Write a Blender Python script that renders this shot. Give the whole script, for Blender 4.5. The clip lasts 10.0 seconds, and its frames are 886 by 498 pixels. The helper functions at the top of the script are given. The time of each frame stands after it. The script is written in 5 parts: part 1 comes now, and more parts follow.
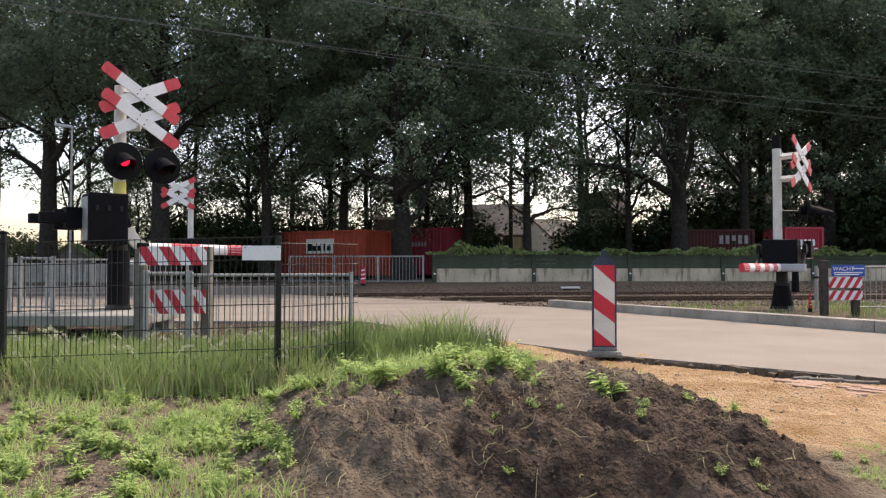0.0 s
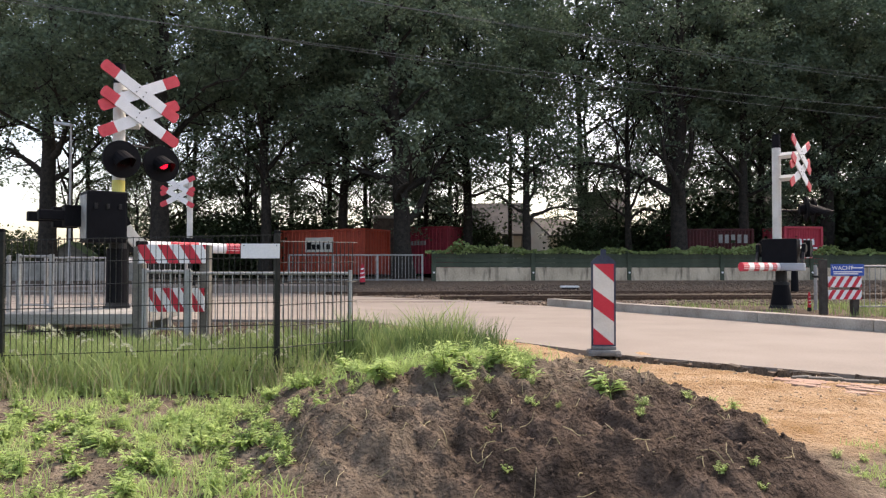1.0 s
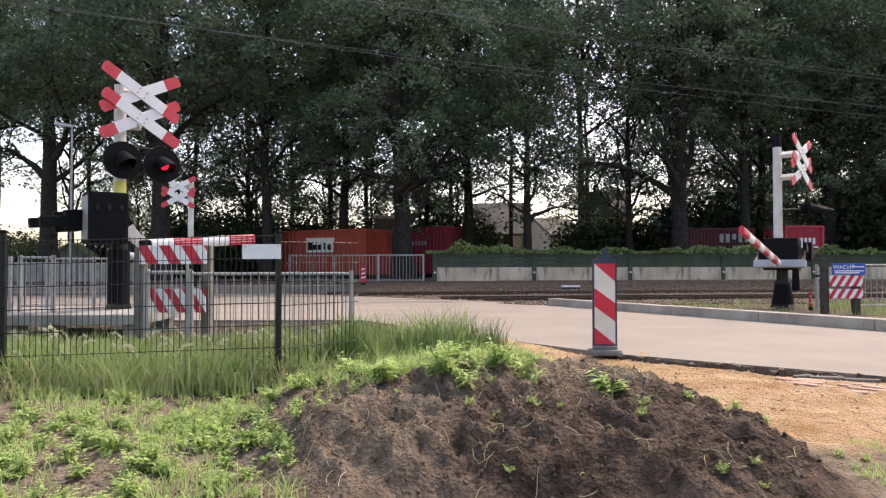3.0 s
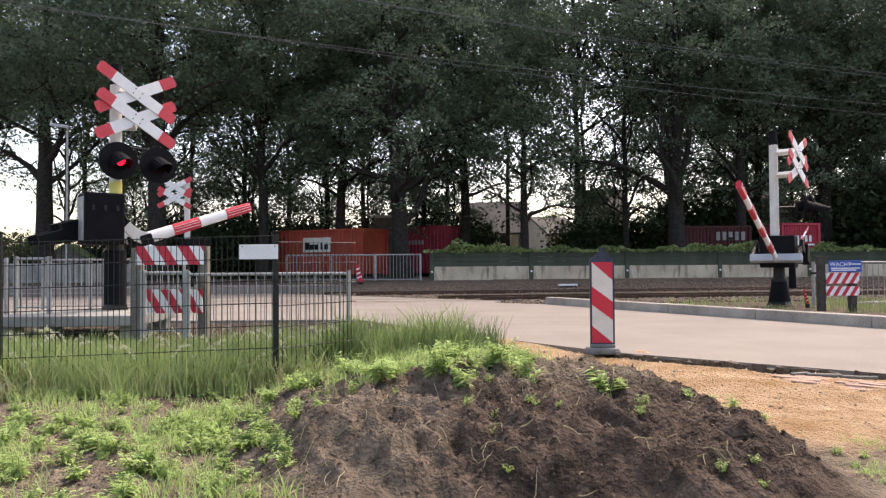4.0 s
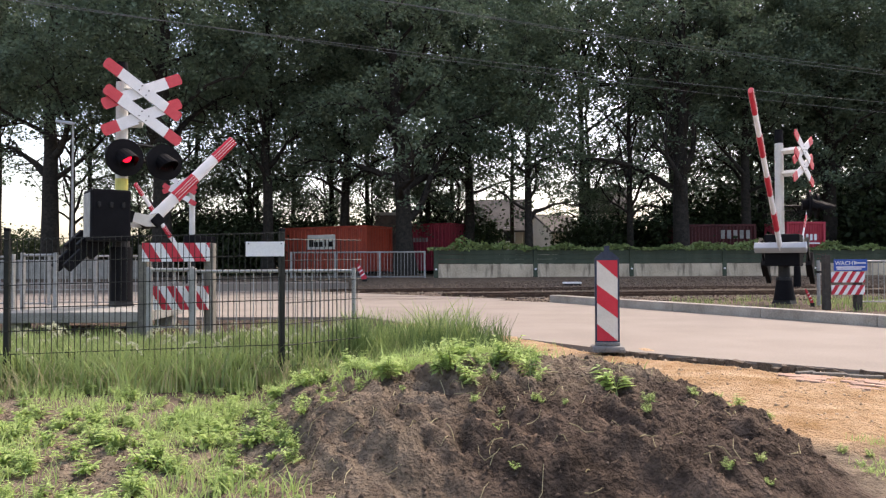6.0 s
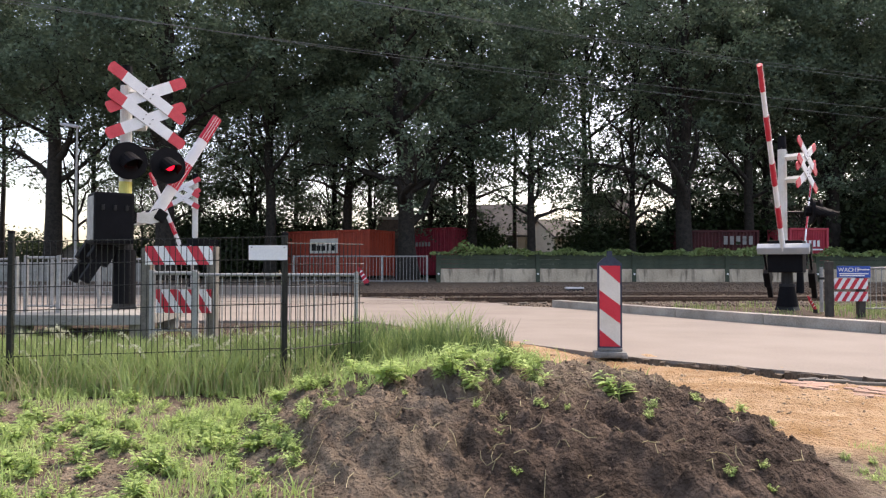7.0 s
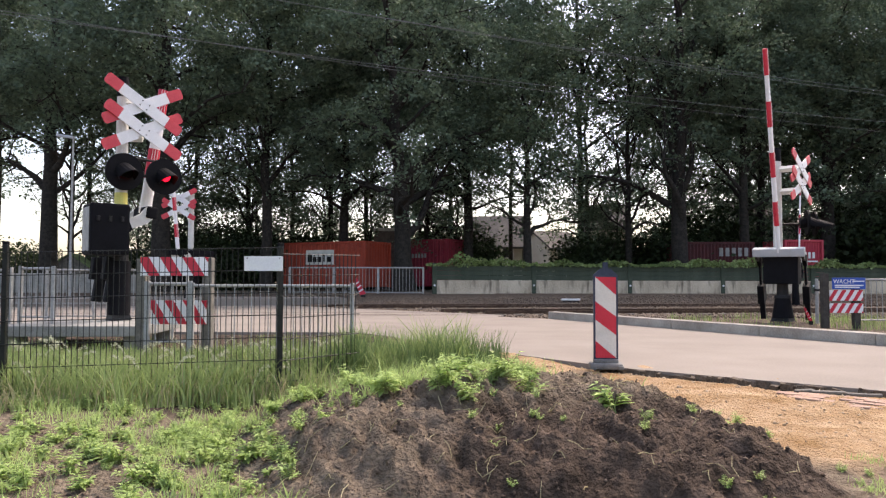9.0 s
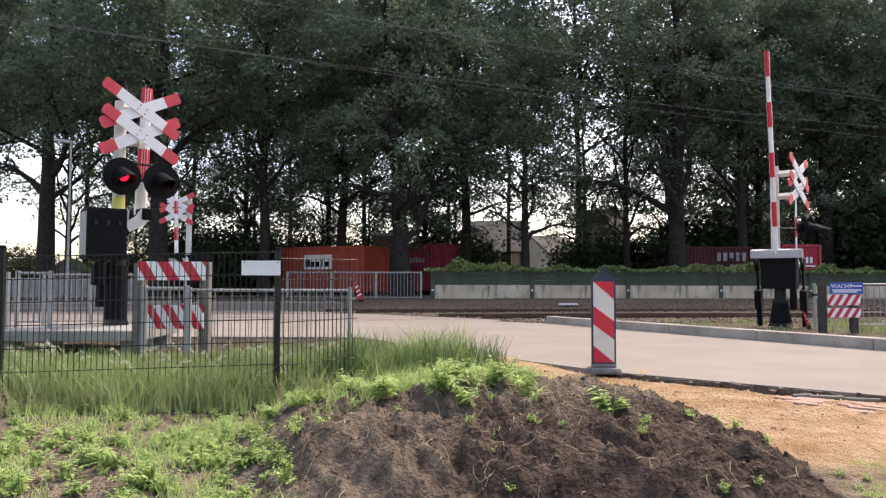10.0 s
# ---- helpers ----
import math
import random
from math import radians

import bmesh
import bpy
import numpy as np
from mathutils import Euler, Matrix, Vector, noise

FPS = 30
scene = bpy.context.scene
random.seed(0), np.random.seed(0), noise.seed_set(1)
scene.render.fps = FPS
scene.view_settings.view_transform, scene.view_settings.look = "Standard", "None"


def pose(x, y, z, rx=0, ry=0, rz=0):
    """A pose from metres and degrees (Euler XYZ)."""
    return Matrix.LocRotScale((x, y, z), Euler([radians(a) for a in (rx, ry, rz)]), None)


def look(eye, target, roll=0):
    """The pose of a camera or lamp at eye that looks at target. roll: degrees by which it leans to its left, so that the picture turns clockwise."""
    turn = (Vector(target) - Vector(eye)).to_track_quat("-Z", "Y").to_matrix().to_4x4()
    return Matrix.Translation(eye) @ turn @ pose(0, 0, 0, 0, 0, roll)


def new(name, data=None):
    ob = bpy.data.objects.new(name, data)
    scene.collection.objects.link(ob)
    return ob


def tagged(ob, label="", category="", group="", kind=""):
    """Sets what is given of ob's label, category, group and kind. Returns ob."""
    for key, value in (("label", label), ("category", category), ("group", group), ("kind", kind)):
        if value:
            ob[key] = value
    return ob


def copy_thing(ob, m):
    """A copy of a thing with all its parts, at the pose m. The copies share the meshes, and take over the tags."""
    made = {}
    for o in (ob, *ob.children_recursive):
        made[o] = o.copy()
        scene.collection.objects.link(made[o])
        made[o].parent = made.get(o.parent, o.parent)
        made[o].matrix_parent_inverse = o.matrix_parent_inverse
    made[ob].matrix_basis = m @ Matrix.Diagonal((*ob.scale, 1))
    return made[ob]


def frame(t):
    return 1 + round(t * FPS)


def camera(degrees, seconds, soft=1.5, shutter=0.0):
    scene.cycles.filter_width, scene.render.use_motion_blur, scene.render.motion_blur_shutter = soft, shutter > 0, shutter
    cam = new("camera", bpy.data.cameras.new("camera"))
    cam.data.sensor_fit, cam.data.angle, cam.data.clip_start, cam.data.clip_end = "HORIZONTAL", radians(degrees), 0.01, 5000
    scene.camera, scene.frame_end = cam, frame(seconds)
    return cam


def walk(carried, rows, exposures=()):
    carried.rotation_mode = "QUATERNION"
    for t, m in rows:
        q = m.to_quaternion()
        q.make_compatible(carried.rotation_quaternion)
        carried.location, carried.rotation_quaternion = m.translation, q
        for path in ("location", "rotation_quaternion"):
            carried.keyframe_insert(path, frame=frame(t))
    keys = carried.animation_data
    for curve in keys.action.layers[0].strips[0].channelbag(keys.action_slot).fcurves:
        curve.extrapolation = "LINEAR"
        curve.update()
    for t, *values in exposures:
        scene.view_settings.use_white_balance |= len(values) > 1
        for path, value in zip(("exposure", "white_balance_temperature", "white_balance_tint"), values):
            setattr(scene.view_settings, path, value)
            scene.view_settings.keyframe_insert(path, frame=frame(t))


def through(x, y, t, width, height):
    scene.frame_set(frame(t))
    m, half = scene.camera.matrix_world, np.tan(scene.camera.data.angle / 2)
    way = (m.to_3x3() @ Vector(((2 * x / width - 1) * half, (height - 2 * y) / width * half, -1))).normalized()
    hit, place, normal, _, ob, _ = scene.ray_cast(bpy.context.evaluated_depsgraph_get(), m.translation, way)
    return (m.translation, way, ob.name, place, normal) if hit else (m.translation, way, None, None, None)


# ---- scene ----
# ---- camera and its path ----
CAMERA_ROWS = [
    (0, pose(0.0006, -0.0021, 1.1042, 91.479, 0.025, -0.059)),
    (0.5, pose(0.0011, 0.0038, 1.1020, 91.489, -0.063, -0.131)),
    (1, pose(0.0027, 0.0078, 1.0986, 91.396, -0.057, -0.111)),
    (1.5, pose(0.0057, 0.0044, 1.1017, 91.400, -0.013, -0.017)),
    (2, pose(-0.0002, 0.0004, 1.1020, 91.435, -0.076, -0.052)),
    (2.5, pose(0.0000, -0.0000, 1.1000, 91.410, -0.000, 0.000)),
    (4, pose(-0.0038, 0.0145, 1.1014, 91.330, 0.370, -0.273)),
    (4.5, pose(-0.0083, 0.0105, 1.1048, 91.015, 0.740, -0.131)),
    (5, pose(-0.0137, 0.0075, 1.1043, 90.978, 0.514, 0.041)),
    (5.5, pose(-0.0181, 0.0038, 1.1034, 91.069, 0.302, 0.029)),
    (7, pose(-0.0254, -0.0045, 1.1054, 91.484, -0.113, 0.209)),
    (7.5, pose(-0.0235, 0.0160, 1.1006, 91.960, -0.326, 0.249)),
    (8, pose(-0.0249, -0.0013, 1.1038, 92.251, -0.156, -0.016)),
    (8.5, pose(-0.0230, 0.0033, 1.1011, 92.705, -0.189, -0.001)),
    (9, pose(-0.0216, -0.0042, 1.1003, 92.401, -0.155, -0.091)),
    (9.5, pose(-0.0193, 0.0114, 1.0976, 92.439, -0.128, -0.198)),
    (10, pose(-0.0187, 0.0029, 1.0968, 92.781, -0.157, -0.246)),
]
cam = camera(63, 10.0, soft=1.3)
walk(cam, CAMERA_ROWS, exposures=[(0, 1.28, 7850, 16), (1.0, 1.47, 7750, 18), (2.5, 1.52, 7650, 19), (10, 1.52, 7500, 19)])

# ---- world and sun ----
world = bpy.data.worlds.new("world")
scene.world = world
world.use_nodes = True
wn, wl = world.node_tree.nodes, world.node_tree.links
sky = wn.new("ShaderNodeTexSky")
sky.sky_type, sky.sun_disc = "NISHITA", False
sky.sun_elevation, sky.sun_rotation = radians(55), radians(41)
sky.air_density, sky.dust_density, sky.ozone_density = 1.0, 2.4, 1.0
wl.new(sky.outputs["Color"], wn["Background"].inputs["Color"])
wn["Background"].inputs["Strength"].default_value = 0.14
sun = new("sun", bpy.data.lights.new("sun", "SUN"))
sun.data.energy, sun.data.angle, sun.data.color = 1.5, radians(14), (1.0, 0.97, 0.92)
sun.matrix_world = look((0, 0, 30), (-14, -16, 0))

# ---- materials ----


def mat(name, low, high, scale=8.0, rough=0.8, metal=0.0, bump=0.15, fine=60.0, dist=0.01, spec=0.3):
    """Two-scale noise between two base colours, with fine relief."""
    m = bpy.data.materials.new(name)
    m.use_nodes = True
    n, l = m.node_tree.nodes, m.node_tree.links
    b = n["Principled BSDF"]
    co = n.new("ShaderNodeTexCoord")
    n1, n2 = n.new("ShaderNodeTexNoise"), n.new("ShaderNodeTexNoise")
    n1.inputs["Scale"].default_value, n1.inputs["Detail"].default_value = scale, 6
    n2.inputs["Scale"].default_value, n2.inputs["Detail"].default_value = fine, 4
    l.new(co.outputs["Object"], n1.inputs["Vector"])
    l.new(co.outputs["Object"], n2.inputs["Vector"])
    mix = n.new("ShaderNodeMath")
    mix.operation = "MULTIPLY_ADD"
    mix.inputs[1].default_value = 0.45
    l.new(n2.outputs["Fac"], mix.inputs[0])
    sc = n.new("ShaderNodeMath")
    sc.operation = "MULTIPLY"
    sc.inputs[1].default_value = 0.55
    l.new(n1.outputs["Fac"], sc.inputs[0])
    l.new(sc.outputs[0], mix.inputs[2])
    ramp = n.new("ShaderNodeValToRGB")
    ramp.color_ramp.elements[0].position, ramp.color_ramp.elements[1].position = 0.36, 0.64
    ramp.color_ramp.elements[0].color, ramp.color_ramp.elements[1].color = (*low, 1), (*high, 1)
    l.new(mix.outputs[0], ramp.inputs["Fac"])
    l.new(ramp.outputs["Color"], b.inputs["Base Color"])
    b.inputs["Roughness"].default_value, b.inputs["Metallic"].default_value = rough, metal
    b.inputs["Specular IOR Level"].default_value = spec
    if bump:
        bp = n.new("ShaderNodeBump")
        bp.inputs["Strength"].default_value, bp.inputs["Distance"].default_value = bump, dist
        l.new(mix.outputs[0], bp.inputs["Height"])
        l.new(bp.outputs["Normal"], b.inputs["Normal"])
    return m


def leaf_mat(name, low, high, through=0.35):
    """Leaves: varied per island, with some light through the blade."""
    m = bpy.data.materials.new(name)
    m.use_nodes = True
    n, l = m.node_tree.nodes, m.node_tree.links
    b, out = n["Principled BSDF"], n["Material Output"]
    geo, co, no = n.new("ShaderNodeNewGeometry"), n.new("ShaderNodeTexCoord"), n.new("ShaderNodeTexNoise")
    # broad noise puts the crowns' lit and shaded clumps into the leaf colour
    no.inputs["Scale"].default_value = 0.6
    l.new(co.outputs["Object"], no.inputs["Vector"])
    ad = n.new("ShaderNodeMath")
    ad.operation = "MULTIPLY_ADD"
    ad.inputs[1].default_value = 0.36
    l.new(geo.outputs["Random Per Island"], ad.inputs[0])
    ml = n.new("ShaderNodeMath")
    ml.operation = "MULTIPLY"
    ml.inputs[1].default_value = 0.75
    l.new(no.outputs["Fac"], ml.inputs[0])
    l.new(ml.outputs[0], ad.inputs[2])
    ramp = n.new("ShaderNodeValToRGB")
    ramp.color_ramp.elements[0].position, ramp.color_ramp.elements[1].position = 0.15, 0.85
    ramp.color_ramp.elements[0].color, ramp.color_ramp.elements[1].color = (*low, 1), (*high, 1)
    l.new(ad.outputs[0], ramp.inputs["Fac"])
    l.new(ramp.outputs["Color"], b.inputs["Base Color"])
    b.inputs["Roughness"].default_value = 0.6
    b.inputs["Specular IOR Level"].default_value = 0.25
    tr, ms = n.new("ShaderNodeBsdfTranslucent"), n.new("ShaderNodeMixShader")
    l.new(ramp.outputs["Color"], tr.inputs["Color"])
    ms.inputs["Fac"].default_value = through
    l.new(b.outputs["BSDF"], ms.inputs[1])
    l.new(tr.outputs["BSDF"], ms.inputs[2])
    l.new(ms.outputs["Shader"], out.inputs["Surface"])
    return m


def glow_mat(name, colour, strength):
    m = mat(name, colour, colour, bump=0)
    b = m.node_tree.nodes["Principled BSDF"]
    b.inputs["Emission Color"].default_value, b.inputs["Emission Strength"].default_value = (*colour, 1), strength
    return m


def ground_mat():
    """Dark soil, ochre sand and light brown earth, mixed by the sheet's own cover map."""
    m = bpy.data.materials.new("earth")
    m.use_nodes = True
    n, l = m.node_tree.nodes, m.node_tree.links
    b = n["Principled BSDF"]
    co = n.new("ShaderNodeTexCoord")
    at = n.new("ShaderNodeVertexColor")
    at.layer_name = "cover"
    sep = n.new("ShaderNodeSeparateColor")
    l.new(at.outputs["Color"], sep.inputs["Color"])

    def noise_ramp(scale, low, high, detail=8):
        no, ra = n.new("ShaderNodeTexNoise"), n.new("ShaderNodeValToRGB")
        no.inputs["Scale"].default_value, no.inputs["Detail"].default_value, no.inputs["Roughness"].default_value = scale, detail, 0.7
        l.new(co.outputs["Object"], no.inputs["Vector"])
        ra.color_ramp.elements[0].position, ra.color_ramp.elements[1].position = 0.35, 0.66
        ra.color_ramp.elements[0].color, ra.color_ramp.elements[1].color = (*low, 1), (*high, 1)
        l.new(no.outputs["Fac"], ra.inputs["Fac"])
        return no, ra

    n1, soil = noise_ramp(5.0, (0.023, 0.017, 0.013), (0.132, 0.096, 0.073))
    n2, sand = noise_ramp(1.7, (0.275, 0.163, 0.074), (0.49, 0.35, 0.22))
    n3, pale_earth = noise_ramp(6.0, (0.10, 0.078, 0.056), (0.32, 0.26, 0.19))
    n4, grit = noise_ramp(9.0, (0.08, 0.06, 0.044), (0.19, 0.15, 0.115))
    col = soil.outputs["Color"]
    for channel, other in (("Red", sand), ("Green", pale_earth), ("Blue", grit)):
        mx = n.new("ShaderNodeMix")
        mx.data_type = "RGBA"
        l.new(sep.outputs[channel], mx.inputs["Factor"])
        l.new(col, mx.inputs["A"])
        l.new(other.outputs["Color"], mx.inputs["B"])
        col = mx.outputs["Result"]
    l.new(col, b.inputs["Base Color"])
    b.inputs["Roughness"].default_value, b.inputs["Specular IOR Level"].default_value = 0.95, 0.1
    fine = n.new("ShaderNodeTexNoise")
    fine.inputs["Scale"].default_value, fine.inputs["Detail"].default_value = 38, 10
    l.new(co.outputs["Object"], fine.inputs["Vector"])
    bp = n.new("ShaderNodeBump")
    bp.inputs["Strength"].default_value, bp.inputs["Distance"].default_value = 1.0, 0.05
    l.new(fine.outputs["Fac"], bp.inputs["Height"])
    l.new(bp.outputs["Normal"], b.inputs["Normal"])
    return m


M_EARTH = ground_mat()
M_ROAD = mat("road_concrete", (0.195, 0.168, 0.143), (0.265, 0.23, 0.197), 0.7, 0.85, fine=35, bump=0.2, dist=0.004)
M_KERB = mat("kerb_concrete", (0.21, 0.185, 0.155), (0.41, 0.375, 0.325), 2, 0.9, fine=50)
M_SLAB = mat("slab_concrete", (0.16, 0.16, 0.14), (0.33, 0.32, 0.29), 2.5, 0.9, fine=40)
def streaked_concrete():
    """Beige concrete with dark runs of dirt down its face."""
    m = mat("streaked_concrete", (0.38, 0.31, 0.225), (0.64, 0.55, 0.42), 1.1, 0.9, fine=18)
    n, l = m.node_tree.nodes, m.node_tree.links
    mp, no, ra, mx = n.new("ShaderNodeMapping"), n.new("ShaderNodeTexNoise"), n.new("ShaderNodeValToRGB"), n.new("ShaderNodeMix")
    co = n.new("ShaderNodeTexCoord")
    l.new(co.outputs["Object"], mp.inputs["Vector"])
    mp.inputs["Scale"].default_value = (3.2, 3.2, 0.7)
    l.new(mp.outputs["Vector"], no.inputs["Vector"])
    no.inputs["Scale"].default_value, no.inputs["Detail"].default_value = 1.6, 7
    l.new(no.outputs["Fac"], ra.inputs["Fac"])
    ra.color_ramp.elements[0].position, ra.color_ramp.elements[1].position = 0.53, 0.76
    mx.data_type = "RGBA"
    b = n["Principled BSDF"]
    l.new(ra.outputs["Color"], mx.inputs["Factor"])
    l.new(b.inputs["Base Color"].links[0].from_socket, mx.inputs["A"])
    mx.inputs["B"].default_value = (0.11, 0.09, 0.07, 1)
    l.new(mx.outputs["Result"], b.inputs["Base Color"])
    return m


M_STAINED = streaked_concrete()
M_WIRE = mat("aluminium_wire", (0.12, 0.125, 0.125), (0.18, 0.185, 0.185), 6, 0.5, 0.2, bump=0)

M_SHED = mat("green_felt", (0.10, 0.15, 0.06), (0.20, 0.27, 0.12), 2, 0.9)
M_DULLWHITE = mat("dull_lettering", (0.22, 0.21, 0.20), (0.32, 0.31, 0.30), 4, 0.6, bump=0)
M_GREENWALL = mat("green_concrete", (0.035, 0.05, 0.035), (0.08, 0.10, 0.07), 1.5, 0.85, fine=20)
M_RED = mat("red_reflective", (0.50, 0.022, 0.042), (0.60, 0.04, 0.065), 5, 0.45, bump=0.02)
M_CROSSRED = mat("cross_red", (0.54, 0.042, 0.06), (0.66, 0.085, 0.10), 5, 0.5, bump=0.02)
M_WHITE = mat("white_paint", (0.70, 0.70, 0.70), (0.82, 0.82, 0.82), 4, 0.5, bump=0.03)
M_OLDWHITE = mat("aged_white_paint", (0.55, 0.54, 0.49), (0.72, 0.71, 0.66), 3, 0.55, bump=0.05)
M_YELLOW = mat("yellow_film", (0.62, 0.55, 0.14), (0.74, 0.67, 0.20), 6, 0.5, bump=0.02)
M_BLACK = mat("black_paint", (0.003, 0.003, 0.004), (0.008, 0.008, 0.010), 4, 0.75, bump=0.08, spec=0.14)
M_IRON = mat("dark_iron", (0.007, 0.007, 0.008), (0.02, 0.019, 0.018), 6, 0.6, bump=0.15)
M_GALV = mat("galvanised_steel", (0.24, 0.24, 0.23), (0.40, 0.40, 0.38), 7, 0.6, 0.2, bump=0.05)
M_GREYBOX = mat("grey_enamel", (0.36, 0.38, 0.40), (0.48, 0.50, 0.52), 3, 0.45, bump=0.03)
M_FENCE = mat("dark_green_wire", (0.006, 0.008, 0.007), (0.016, 0.019, 0.017), 9, 0.5, 0.2, bump=0)
M_RAIL = mat("rusty_rail", (0.05, 0.032, 0.025), (0.13, 0.085, 0.06), 6, 0.6, 0.5)
M_SLEEPER = mat("sleeper_wood", (0.05, 0.042, 0.036), (0.14, 0.12, 0.10), 5, 0.9)
M_STONE = mat("ballast_stone", (0.085, 0.062, 0.044), (0.24, 0.185, 0.14), 5, 0.9)
M_ORANGE = mat("orange_red_steel", (0.27, 0.034, 0.018), (0.40, 0.058, 0.028), 1.2, 0.5, bump=0.05, fine=9)
M_MAROON = mat("maroon_steel", (0.045, 0.006, 0.008), (0.08, 0.011, 0.014), 1.2, 0.5, bump=0.05, fine=9)
M_WINE = mat("wine_red_steel", (0.20, 0.014, 0.028), (0.30, 0.024, 0.045), 1.2, 0.5, bump=0.05, fine=9)
M_CRIMSON = mat("crimson_steel", (0.42, 0.035, 0.06), (0.52, 0.06, 0.085), 1.2, 0.5, bump=0.05, fine=9)
M_BLUE = mat("blue_sign", (0.015, 0.07, 0.34), (0.03, 0.10, 0.42), 4, 0.4, bump=0.02)
M_NAVY = mat("dark_blue_plastic", (0.02, 0.03, 0.055), (0.045, 0.06, 0.095), 5, 0.55, bump=0.05)
M_RUBBER = mat("grey_rubber", (0.12, 0.12, 0.115), (0.24, 0.235, 0.22), 6, 0.9)
M_BARK = mat("bark", (0.012, 0.0105, 0.009), (0.042, 0.036, 0.03), 6, 0.95, bump=0.7, fine=22, dist=0.05)
M_POSTWOOD = mat("weathered_post", (0.10, 0.093, 0.08), (0.20, 0.187, 0.16), 7, 0.9, bump=0.3)
M_DARKWOOD = mat("dark_post", (0.035, 0.03, 0.026), (0.08, 0.07, 0.06), 7, 0.9, bump=0.3)
M_BRICKWALL = mat("dark_brick", (0.05, 0.036, 0.03), (0.11, 0.08, 0.065), 2, 0.9, fine=12)
M_RENDERED = mat("cream_render", (0.52, 0.48, 0.40), (0.66, 0.62, 0.54), 1.5, 0.9)
M_ROOF = mat("roof_tiles", (0.07, 0.068, 0.066), (0.125, 0.12, 0.116), 1.2, 0.9, fine=10)
M_GLASS = mat("dark_pane", (0.03, 0.035, 0.04), (0.05, 0.055, 0.06), 2, 0.1, bump=0, spec=0.6)
M_LAMP_ON = glow_mat("red_lamp_glow", (1.0, 0.012, 0.04), 1.0)
M_LEAF = leaf_mat("tree_leaf", (0.025, 0.048, 0.035), (0.178, 0.248, 0.160))
M_LEAF_LIGHT = leaf_mat("light_tree_leaf", (0.032, 0.060, 0.040), (0.155, 0.215, 0.130))
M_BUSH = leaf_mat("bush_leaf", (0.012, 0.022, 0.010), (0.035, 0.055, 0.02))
M_IVY = leaf_mat("ivy_leaf", (0.06, 0.10, 0.03), (0.27, 0.36, 0.14))
M_WEED = leaf_mat("weed_leaf", (0.225, 0.345, 0.095), (0.53, 0.66, 0.26), 0.45)
M_GRASS = leaf_mat("grass_blade", (0.05, 0.105, 0.03), (0.42, 0.52, 0.20), 0.3)
M_TUFT = leaf_mat("tuft_blade", (0.035, 0.075, 0.025), (0.21, 0.30, 0.11), 0.25)
M_SEED = leaf_mat("seed_head", (0.40, 0.40, 0.28), (0.60, 0.60, 0.45), 0.3)
M_STRAW = leaf_mat("straw", (0.34, 0.29, 0.15), (0.55, 0.49, 0.30), 0.3)

# ---- builders ----


def thing(name, m, label, category, group="", kind=""):
    ob = new(name)
    ob.matrix_world = m
    ob.empty_display_size = 0.1
    return tagged(ob, label, category, group, kind)


def finish(name, bm, material, smooth=False):
    me = bpy.data.meshes.new(name)
    bmesh.ops.recalc_face_normals(bm, faces=bm.faces)
    bm.to_mesh(me)
    bm.free()
    me.materials.append(material)
    if smooth:
        me.polygons.foreach_set("use_smooth", [True] * len(me.polygons))
    return me


def part(name, bm, material, parent, label="", smooth=False, m=None):
    ob = new(name, finish(name, bm, material, smooth))
    ob.parent = parent
    if m is not None:
        ob.matrix_local = m
    if label:
        ob["label"] = label
    return ob


def box(bm, sx, sy, sz, m=None, bevel=0.0):
    m = m or Matrix()
    r = bmesh.ops.create_cube(bm, size=1, matrix=m @ Matrix.Diagonal((sx, sy, sz, 1)))
    if bevel:
        vs = set(r["verts"])
        es = [e for e in bm.edges if e.verts[0] in vs and e.verts[1] in vs]
        bmesh.ops.bevel(bm, geom=es, offset=bevel, segments=2, affect="EDGES", profile=0.6)
    return bm


def cyl(bm, r1, r2, depth, m=None, seg=16):
    bmesh.ops.create_cone(bm, cap_ends=True, segments=seg, radius1=r1, radius2=r2, depth=depth, matrix=m or Matrix())
    return bm


def rod(bm, a, b, r1, r2=None, seg=8):
    a, b = Vector(a), Vector(b)
    q = (b - a).to_track_quat("Z", "Y").to_matrix().to_4x4()
    return cyl(bm, r1, r1 if r2 is None else r2, (b - a).length, Matrix.Translation((a + b) / 2) @ q, seg)


def prism(bm, pts, depth, m=None):
    """Outline in the xz plane, extruded along y, centred."""
    m = m or Matrix()
    f = [bm.verts.new(m @ Vector((x, -depth / 2, z))) for x, z in pts]
    g = [bm.verts.new(m @ Vector((x, depth / 2, z))) for x, z in pts]
    bm.faces.new(f)
    bm.faces.new(g[::-1])
    for i in range(len(pts)):
        j = (i + 1) % len(pts)
        bm.faces.new((f[j], f[i], g[i], g[j]))
    return bm


def B():
    return bmesh.new()


def mesh_np(name, verts, faces, material):
    me = bpy.data.meshes.new(name)
    k = faces.shape[1]
    me.vertices.add(len(verts))
    me.vertices.foreach_set("co", np.asarray(verts, np.float32).ravel())
    me.loops.add(faces.size)
    me.loops.foreach_set("vertex_index", faces.astype(np.int32).ravel())
    me.polygons.add(len(faces))
    me.polygons.foreach_set("loop_start", np.arange(0, faces.size, k, dtype=np.int32))
    me.update(calc_edges=True)
    me.materials.append(material)
    return me


